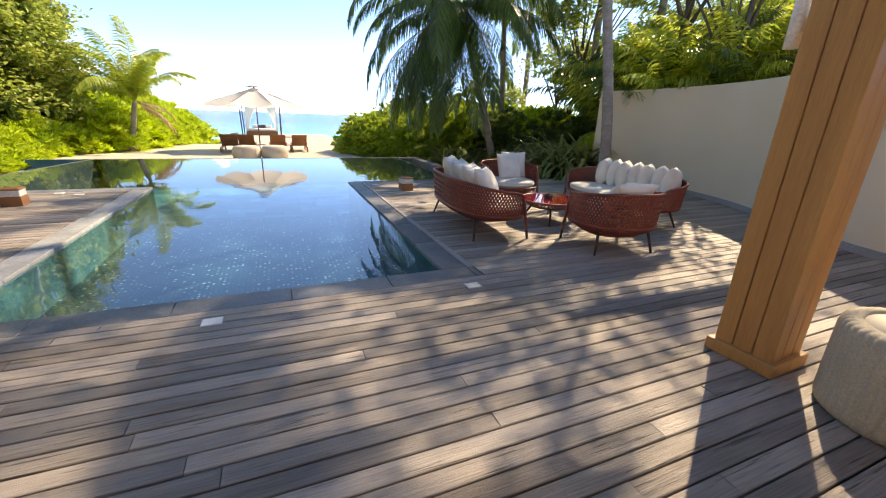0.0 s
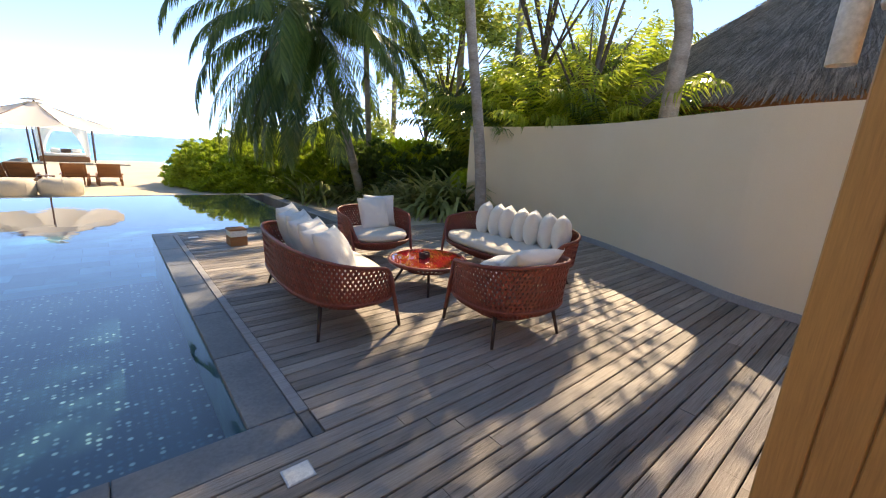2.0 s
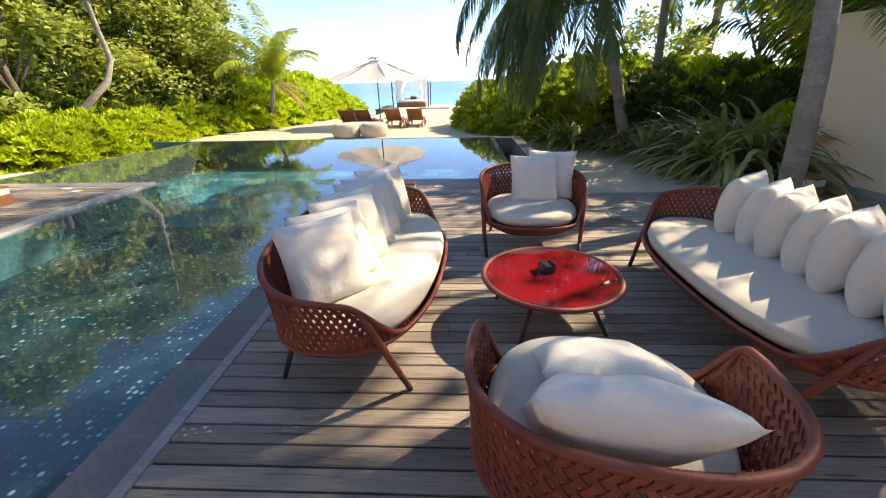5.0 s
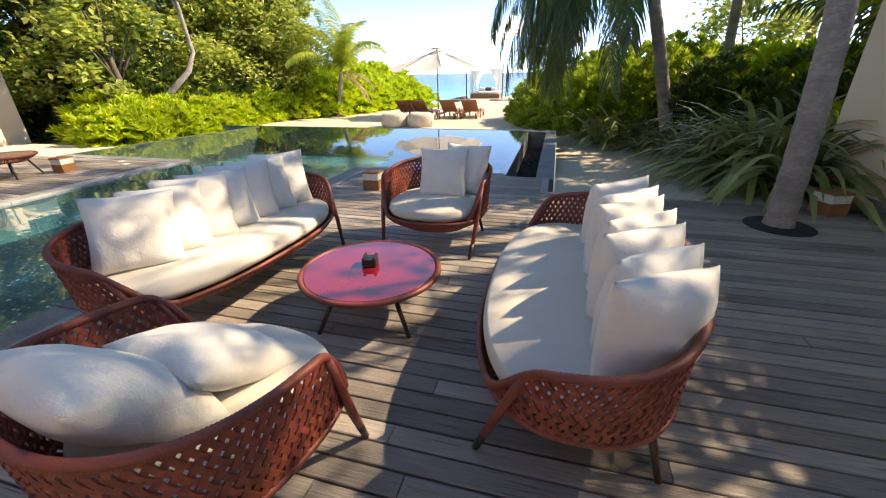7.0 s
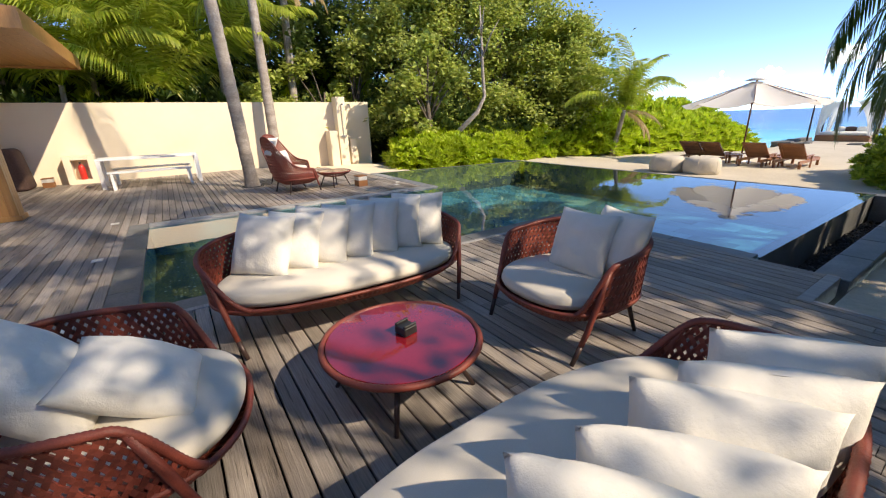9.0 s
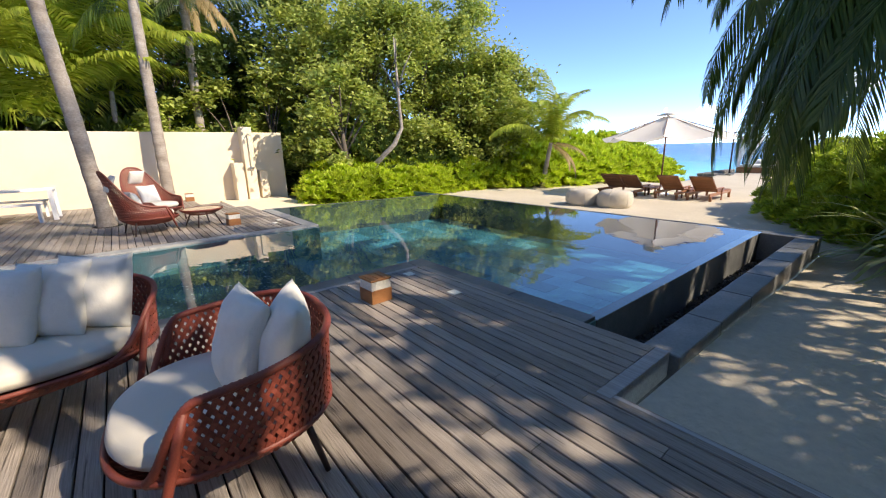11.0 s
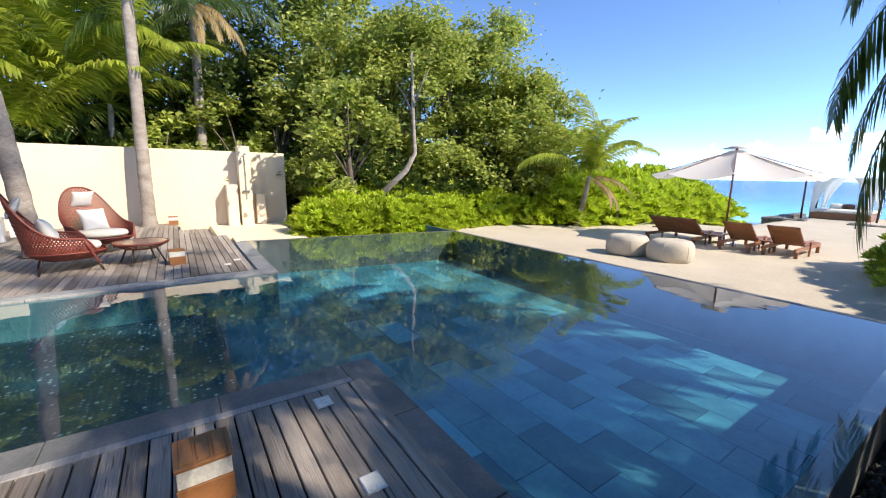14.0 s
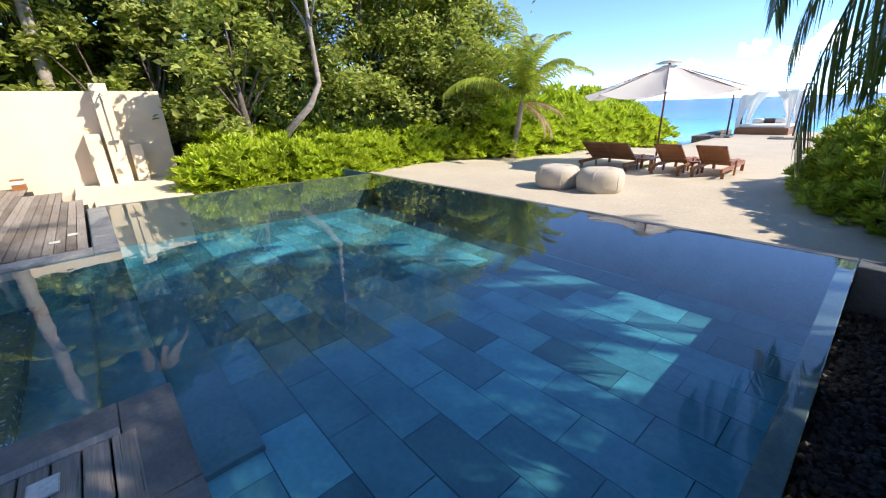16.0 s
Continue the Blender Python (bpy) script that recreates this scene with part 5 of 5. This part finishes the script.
def picnic():
    t = thing("outdoor_table", pose(-6.75, 3.0, 0), "long white outdoor table with slatted top", "table")
    part("tabletop", boxes((-0.42, 0.42, -1.1, 1.1, 0.70, 0.745), bevel=0.006), M_WHITE, t)
    for sx in (-1, 1):
        for sy in (-1, 1):
            part("leg", boxes((sx * 0.37 - 0.045, sx * 0.37 + 0.045, sy * 1.05 - 0.045, sy * 1.05 + 0.045, 0, 0.70), bevel=0.004), M_WHITE, t)
    for sx in (-0.62, 0.62):
        b = thing("bench", pose(-6.75 + sx, 3.0, 0), "white outdoor bench beside the long table", "bench", "benches")
        part("seat", boxes((-0.16, 0.16, -0.9, 0.9, 0.40, 0.44), bevel=0.005), M_WHITE, b)
        for sy in (-1, 1):
            part("leg", boxes((-0.14, 0.14, sy * 0.82 - 0.03, sy * 0.82 + 0.03, 0, 0.40), bevel=0.004), M_WHITE, b)


picnic()


def shower():
    s = thing("outdoor_shower", pose(-8.30, 9.02, 0), "white outdoor shower column on the garden wall", "shower")
    part("column", boxes((-0.31, 0.12, -0.17, 0.17, -0.3, 2.33), bevel=0.006), M_CREAM, s)
    pipe = [(0.145, 0, 0.7), (0.145, 0, 2.0), (0.165, 0, 2.08), (0.24, 0, 2.1), (0.36, 0, 2.08)]
    part("pipe", tube("pipe", pipe, 0.014, M_METAL, 8), M_METAL, s, "steel riser pipe")
    part("shower_head", lathe("shower_head", [(0.0, 0.0), (0.07, 0.0), (0.07, 0.012), (0.02, 0.03), (0.0, 0.03)], M_METAL, 20), M_METAL, s, m=pose(0.36, 0, 2.04))
    part("mixer", boxes((0.12, 0.19, -0.1, 0.1, 0.92, 0.98), bevel=0.008), M_METAL, s)
    part("side_block", boxes((-0.31, 0.2, -0.55, -0.25, -0.3, 1.15), bevel=0.008), M_CREAM, s)
    part("side_block", boxes((-0.31, 0.05, 0.28, 0.55, -0.3, 0.85), bevel=0.008), M_CREAM, s)
    pave = thing("pavement", pose(0, 0, 0), "pale stone slabs between the shower and the pool", "paving", kind="structure")
    for x0, x1, y0, y1 in ((-8.6, -7.0, 7.98, 9.95), (-6.99, -5.75, 7.98, 9.95), (-5.74, -4.45, 8.28, 9.95)):
        part("slab", boxes((x0, x1, y0, y1, -0.35, -0.12), bevel=0.008), M_CREAM, pave)


shower()


def extinguisher():
    n = thing("extinguisher_box", pose(-8.38, 1.35, 0), "cream cabinet housing a red fire extinguisher", "cabinet")
    for r in ((-0.22, 0.12, -0.34, -0.18, 0, 0.78), (-0.22, 0.12, 0.18, 0.34, 0, 0.78), (-0.22, 0.12, -0.18, 0.18, 0.66, 0.78), (-0.22, 0.12, -0.18, 0.18, 0, 0.12), (-0.22, -0.15, -0.18, 0.18, 0.12, 0.66)):
        part("panel", boxes(r), M_CREAM, n)
    e = thing("fire_extinguisher", pose(-8.38, 1.35, 0.12), "red fire extinguisher standing in its cabinet", "fire extinguisher")
    part("cylinder", lathe("cylinder", [(0.0, 0.0), (0.07, 0.0), (0.075, 0.015), (0.075, 0.33), (0.055, 0.39), (0.022, 0.41), (0.022, 0.43), (0.0, 0.43)], M_RED, 20), M_RED, e)
    part("valve", boxes((-0.02, 0.06, -0.02, 0.02, 0.43, 0.48)), M_BLACK, e)


extinguisher()


def grill_cover():
    bm = bmesh.new()
    box(bm, -0.35, 0.35, -0.55, 0.55, 0.0, 1.0, 0.10, segs=3)
    for v_ in bm.verts:
        k = 1 + 0.12 * (1 - v_.co.z)
        v_.co.x *= k
        v_.co.y *= k
        v_.co += Vector((1, 1, 0)) * 0.02 * noise.noise(v_.co * 5)
        if v_.co.z > 0.8:
            v_.co.z += 0.12 * (1 - (v_.co.y / 0.6) ** 2)
    single("covered_grill", bm, M_COVER, pose(-8.0, -0.25, 0), "grill under a brown fabric cover", "grill", smooth=True)


grill_cover()


# ---- beach things ----
def lounger(x, y, turn, width, label):
    z = sand_height(x, y) - 0.02
    l_ = thing("sun_lounger", pose(x, y, z, 0, 0, turn), label, "sun lounger", "loungers")
    h = width / 2
    for sx in (-1, 1):
        part("side_rail", boxes((sx * h - 0.025, sx * h + 0.025, -0.75, 1.3, 0.2, 0.29)), M_TEAK, l_)
    for sy in (-0.6, 1.2):
        for sx in (-1, 1):
            part("leg", boxes((sx * h - 0.035, sx * h + 0.035, sy - 0.035, sy + 0.035, 0, 0.2)), M_TEAK, l_)
    for k in range(13):
        part("slat", boxes((-h, h, 0.02 + 0.098 * k, 0.105 + 0.098 * k, 0.29, 0.31)), M_TEAK, l_)
    panels = 2 if width > 1 else 1
    for q in range(panels):
        x0 = -h + q * width / panels
        x1 = x0 + width / panels - (0.02 if q < panels - 1 else 0)
        back = part("backrest", boxes((x0, x0 + 0.07, 0, 0.86, -0.022, 0.022), (x1 - 0.07, x1, 0, 0.86, -0.022, 0.022), (x0, x1, 0.79, 0.86, -0.022, 0.022)), M_TEAK, l_)
        back.matrix_basis = pose(0, 0.02, 0.31) @ pose(0, 0, 0, -36, 0, 0) @ pose(0, 0, 0, 0, 0, 180)
        for k in range(8):
            part("backrest_slat", boxes((x0 + 0.072, x1 - 0.072, 0.008 + 0.097 * k, 0.098 + 0.097 * k, -0.012, 0.012)), M_TEAK, back)
    for sx in (-1, 1):
        part("armrest", boxes((sx * (h + 0.03) - 0.035, sx * (h + 0.03) + 0.035, -0.3, 0.4, 0.41, 0.44)), M_TEAK, l_)
        part("arm_post", boxes((sx * (h + 0.03) - 0.02, sx * (h + 0.03) + 0.02, 0.3, 0.36, 0.0, 0.41)), M_TEAK, l_)


lounger(-0.33, 20.15, 0, 1.35, "double teak sun lounger with raised backrest on the sand")
lounger(1.32, 20.25, 0, 0.66, "teak sun lounger with raised backrest on the sand")
lounger(2.26, 20.4, 0, 0.66, "teak sun lounger with raised backrest on the sand")


def umbrella(x, y, z0, height, half, label, turn=20):
    u = thing("beach_umbrella", pose(x, y, z0, 0, 0, turn), label, "umbrella", "umbrellas")
    part("pole", tube("pole", [(0, 0, 0), (0, 0, height - 0.05)], 0.028, M_POLE, 10), M_POLE, u)
    n = 8
    drop = 0.70 * half / 2.0
    rim = [Vector((half * math.cos(2 * math.pi * k / n), half * math.sin(2 * math.pi * k / n), height - drop - 0.05)) for k in range(n)]
    verts, faces = [], []
    for k in range(n):
        a, b, c = rim[k], rim[(k + 1) % n], Vector((0, 0, height - 0.05))
        o = len(verts)
        rows = 6
        for i in range(rows + 1):
            for j in range(rows + 1):
                t = i / rows
                p = c.lerp(a.lerp(b, j / rows), max(0.07, t))
                p.z -= 0.07 * half * math.sin(math.pi * j / rows) * t + 0.05 * math.sin(math.pi * t)
                verts.append(p)
        for i in range(rows):
            for j in range(rows):
                q = o + i * (rows + 1) + j
                faces.append((q, q + 1, q + rows + 2, q + rows + 1))
    can = part("canopy", mesh_of("canopy", verts, faces, (M_CANVAS,), True), M_CANVAS, u, "white canvas canopy")
    part("vent_cap", lathe("vent_cap", [(0.0, height + 0.04), (0.1, height + 0.03), (0.34 * half / 2, height - 0.05), (0.33 * half / 2, height - 0.06), (0.0, height - 0.02)], M_CANVAS, 16), M_CANVAS, can)
    for k in range(n):
        part("rib", tube("rib", [(0, 0, height - 0.09), rim[k] + Vector((0, 0, -0.02))], 0.012, M_POLE, 5), M_POLE, u)
    part("base", lathe("base", [(0.0, 0.0), (0.32, 0.0), (0.32, 0.05), (0.06, 0.09), (0.05, 0.35), (0.0, 0.35)], M_METAL, 20), M_METAL, u)


umbrella(0.52, 21.1, -0.42, 2.92, 2.2, "large white canvas beach umbrella over the loungers")


def pouf(x, y, turn):
    z = sand_height(x, y) - 0.01
    p = thing("beach_pouf", pose(x, y, z, 0, 0, turn), "round beige canvas pouf on the sand", "pouf", "poufs")
    prof = [(0.0, 0.0), (0.40, 0.0), (0.46, 0.04), (0.49, 0.14), (0.495, 0.28), (0.48, 0.38), (0.43, 0.455), (0.34, 0.485), (0.18, 0.495), (0.0, 0.49)]
    me = lathe("body", prof, M_POUF, 28)
    for v_ in me.vertices:
        k = 1 + 0.05 * noise.noise(v_.co * 3.5)
        v_.co = Vector((v_.co.x * k, v_.co.y * k, v_.co.z * (1 + 0.06 * noise.noise(v_.co * 2.5 + Vector((7, 1, 0))))))
    part("body", me, M_POUF, p)
    for k in range(6):
        w = math.pi * k / 3
        d = Vector((math.cos(w), math.sin(w), 0))
        part("piping", tube("piping", [d * r * 1.005 + Vector((0, 0, z_)) for r, z_ in prof[1:-1]], 0.007, M_POUF, 5), M_POUF, p)


pouf(0.20, 16.35, 10)
pouf(1.16, 16.5, 40)


def side_table(x, y):
    t = thing("beach_table", pose(x, y, sand_height(x, y) - 0.01), "low teak side table between the sun loungers", "table", "beach tables")
    for k in range(4):
        part("top_slat", boxes((-0.2, 0.2, -0.2 + 0.101 * k, -0.105 + 0.101 * k, 0.3, 0.325)), M_TEAK, t)
    for sx in (-1, 1):
        for sy in (-1, 1):
            part("leg", boxes((sx * 0.17 - 0.02, sx * 0.17 + 0.02, sy * 0.17 - 0.02, sy * 0.17 + 0.02, 0, 0.3)), M_TEAK, t)


side_table(0.58, 20.3)
side_table(1.70, 20.6)


def daybed(x, y):
    z = sand_height(x, y)
    d = thing("canopy_daybed", pose(x, y, z), "draped white canopy daybed by the sea", "daybed")
    part("base", boxes((-1.15, 1.15, -1.0, 1.0, 0, 0.34)), M_TEAK, d)
    part("mattress", boxes((-1.1, 1.1, -0.95, 0.95, 0.34, 0.5), bevel=0.05), M_PILLOW, d)
    for k in range(3):
        part("bolster", lathe("bolster", [(0.0, 0.0), (0.12, 0.02), (0.15, 0.1), (0.15, 0.4), (0.12, 0.48), (0.0, 0.5)], M_COVER if k == 1 else M_PILLOW, 14), M_PILLOW, d, m=pose(-0.75 + 0.5 * k, 0.7, 0.62, 0, 90, 0))
    for sx in (-1, 1):
        for sy in (-1, 1):
            part("corner_pole", tube("corner_pole", [(sx * 1.4, sy * 1.25, -0.3), (sx * 1.44, sy * 1.28, 2.45)], 0.045, M_LEG, 8), M_LEG, d)
            part("canopy_post", boxes((sx * 1.14 - 0.025, sx * 1.14 + 0.025, sy * 1.0 - 0.025, sy * 1.0 + 0.025, 0.3, 2.2)), M_WHITE, d)
            verts, faces = [], []
            for i in range(9):
                t = i / 8
                for j in range(7):
                    u = j / 6
                    verts.append((sx * (1.1 - 0.7 * u * (1 - t) ** 2 - 0.12 * u), sy * 1.03 + 0.03 * math.sin(u * 9), 2.15 * (1 - t) + 0.35 * t))
            for i in range(8):
                for j in range(6):
                    faces.append((i * 7 + j, i * 7 + j + 1, i * 7 + j + 8, i * 7 + j + 7))
            part("curtain", mesh_of("curtain", verts, faces, (M_CANVAS,), True), M_CANVAS, d)
        part("top_rail", boxes((sx * 1.44 - 0.03, sx * 1.44 + 0.03, -1.3, 1.3, 2.40, 2.46)), M_LEG, d)
    part("canopy", boxes((-1.2, 1.2, -1.05, 1.05, 2.18, 2.21)), M_CANVAS, d)


daybed(0.3, 36.3)


def stone_ledge(x0, x1, y0, y1, seed):
    """A dry wall of flat stones in courses, holding up the sand."""
    w = thing("stone_ledge", pose(0, 0, 0), "low dry-stone ledge of flat grey stones at the beach edge", "stone wall", "stone ledges")
    rr = random.Random(seed)
    for course in range(4):
        x = x0
        z = -0.95 + 0.15 * course
        while x < x1 - 0.05:
            ln = min(rr.uniform(0.3, 0.6), x1 - x)
            y = y0
            while y < y1 - 0.05:
                dp = min(rr.uniform(0.4, 0.7), y1 - y)
                bm = boxes((x + 0.008, x + ln - 0.008, y + 0.008 + rr.uniform(-0.03, 0.03), y + dp, z, z + 0.14 + rr.uniform(-0.01, 0.03)), bevel=0.03)
                part("stone", bm, M_ROCK, w)
                y += dp
            x += ln


stone_ledge(-2.1, -0.35, 32.6, 33.2, 4)
stone_ledge(1.1, 3.4, 32.6, 33.2, 5)
stone_ledge(-2.1, -1.6, 33.22, 38.2, 6)


# ---- decks, board by board ----
def board_mesh():
    bm = bmesh.new()
    box(bm, -0.5, 0.5, -0.0492, 0.0492, -0.028, 0.0, 0.0)
    es = [e for e in bm.edges if e.verts[0].co.z > -0.001 and e.verts[1].co.z > -0.001 and abs(e.verts[0].co.y - e.verts[1].co.y) < 0.001]
    bmesh.ops.bevel(bm, geom=es, offset=0.004, segments=1, affect="EDGES")
    return mesh_from_bm("board", bm, M_DECK)


BOARD = board_mesh()
GREYBOARD = BOARD.copy()
GREYBOARD.materials[0] = M_DECK_GREY


def deck(name, rows, label, me, seed, under):
    rng = random.Random(seed)
    d = thing(name, pose(0, 0, 0), label, "deck", kind="structure")
    for r in under:
        part("joists", boxes(r), M_UNDER, d)
    for y, x0, x1 in rows:
        x = x0
        first = rng.uniform(1.2, 3.8)
        while x < x1 - 0.01:
            ln = min(first if x == x0 else rng.uniform(3.2, 4.4), x1 - x)
            if x1 - (x + ln) < 0.7:
                ln = x1 - x
            ob = new("board", me)
            ob.parent = d
            ob.matrix_basis = pose(x + ln / 2, y, rng.uniform(-0.002, 0.001), rng.uniform(-0.25, 0.25), 0, rng.uniform(-0.03, 0.03)) @ Matrix.Diagonal((ln - 0.004, 1, 1, 1))
            x += ln


PITCH = 0.1085


def wall_x(y):
    return float(np.interp(y, [-4, 1, 1.95, 2.55, 3.35, 4.4, 5.3, 6.3, 7.4], [7.42, 7.46, 7.62, 7.95, 8.42, 9.0, 9.3, 9.46, 9.45])) - 0.01


rows = []
y = 2.70 - PITCH / 2
while y > -4.1:
    rows.append((y, -8.6, wall_x(y)))
    y -= PITCH
deck("floor_veranda", rows, "weathered grey-brown timber deck boards", BOARD, 1, [(-8.6, 7.4, -4.1, 2.7, -0.3, -0.11)])
rows = []
y = 2.70 + PITCH / 2
while y < 8.2:
    rows.append((y, CX1 + 0.32, wall_x(y) if y < 7.42 else 5.80))
    y += PITCH
deck("floor_lounge", rows, "weathered grey timber deck under the lounge seats", BOARD, 2, [(CX1 + 0.25, 7.4, 2.7, 7.42, -0.3, -0.11), (7.4, 9.3, 4.9, 7.42, -0.3, -0.111), (CX1 + 0.25, 5.68, 7.42, 8.17, -0.3, -0.11)])
rows = []
y = 2.70 + PITCH / 2
while y < PY0 - 0.27:
    rows.append((y, -8.6 if y < 7.2 else -6.9 if y < 7.75 else -5.4, CX0 - 0.255))
    y += PITCH
deck("floor_side", rows, "weathered timber side deck beside the pool", BOARD, 3, [(-8.6, CX0 - 0.25, 2.7, 7.2, -0.3, -0.11), (-6.88, CX0 - 0.25, 7.2, 7.75, -0.3, -0.112), (-5.38, CX0 - 0.25, 7.75, PY0 - 0.25, -0.3, -0.11)])
trim = thing("trim", pose(0, 0, 0), "pale grey edging boards round the deck", "edging", kind="structure")
part("edging_board", boxes((CX1 + 0.252, CX1 + 0.318, 2.93, 8.165, -0.03, 0.004), bevel=0.004), M_DECK_GREY, trim)
part("edging_board", boxes((CX1 + 0.32, 5.2, 8.132, 8.168, -0.03, 0.002), bevel=0.003), M_DECK, trim)
part("edging_board", boxes((5.802, 5.90, 7.40, 8.235, -0.2, 0.003), bevel=0.004), M_DECK_GREY, trim)
part("edging_board", boxes((5.9, 9.4, 7.425, 7.46, -0.2, 0.002), bevel=0.003), M_DECK_GREY, trim)

# ---- pool floor tiles ----
basin = bpy.data.objects["pool_basin"]
tile = mesh_from_bm("pool_tile", boxes((-0.5, 0.5, -0.5, 0.5, -0.01, 0.0), bevel=0.0), M_TILE)
rng = random.Random(12)
y, row = PY0, 0
while y < PY1 - 0.05:
    d = min(0.40, PY1 - y)
    x = PX0 - (0.4 if row % 2 else 0.0)
    while x < PX1 - 0.15:
        a, b = max(x, PX0), min(x + 0.8, PX1 - 0.125)
        if b - a > 0.05:
            ob = new("pool_tile", tile)
            ob.parent = basin
            ob.matrix_basis = pose((a + b) / 2, y + d / 2, DEEP + rng.uniform(-0.002, 0.002)) @ Matrix.Diagonal((b - a - 0.008, d - 0.008, 1, 1))
        x += 0.8
    y += 0.40
    row += 1
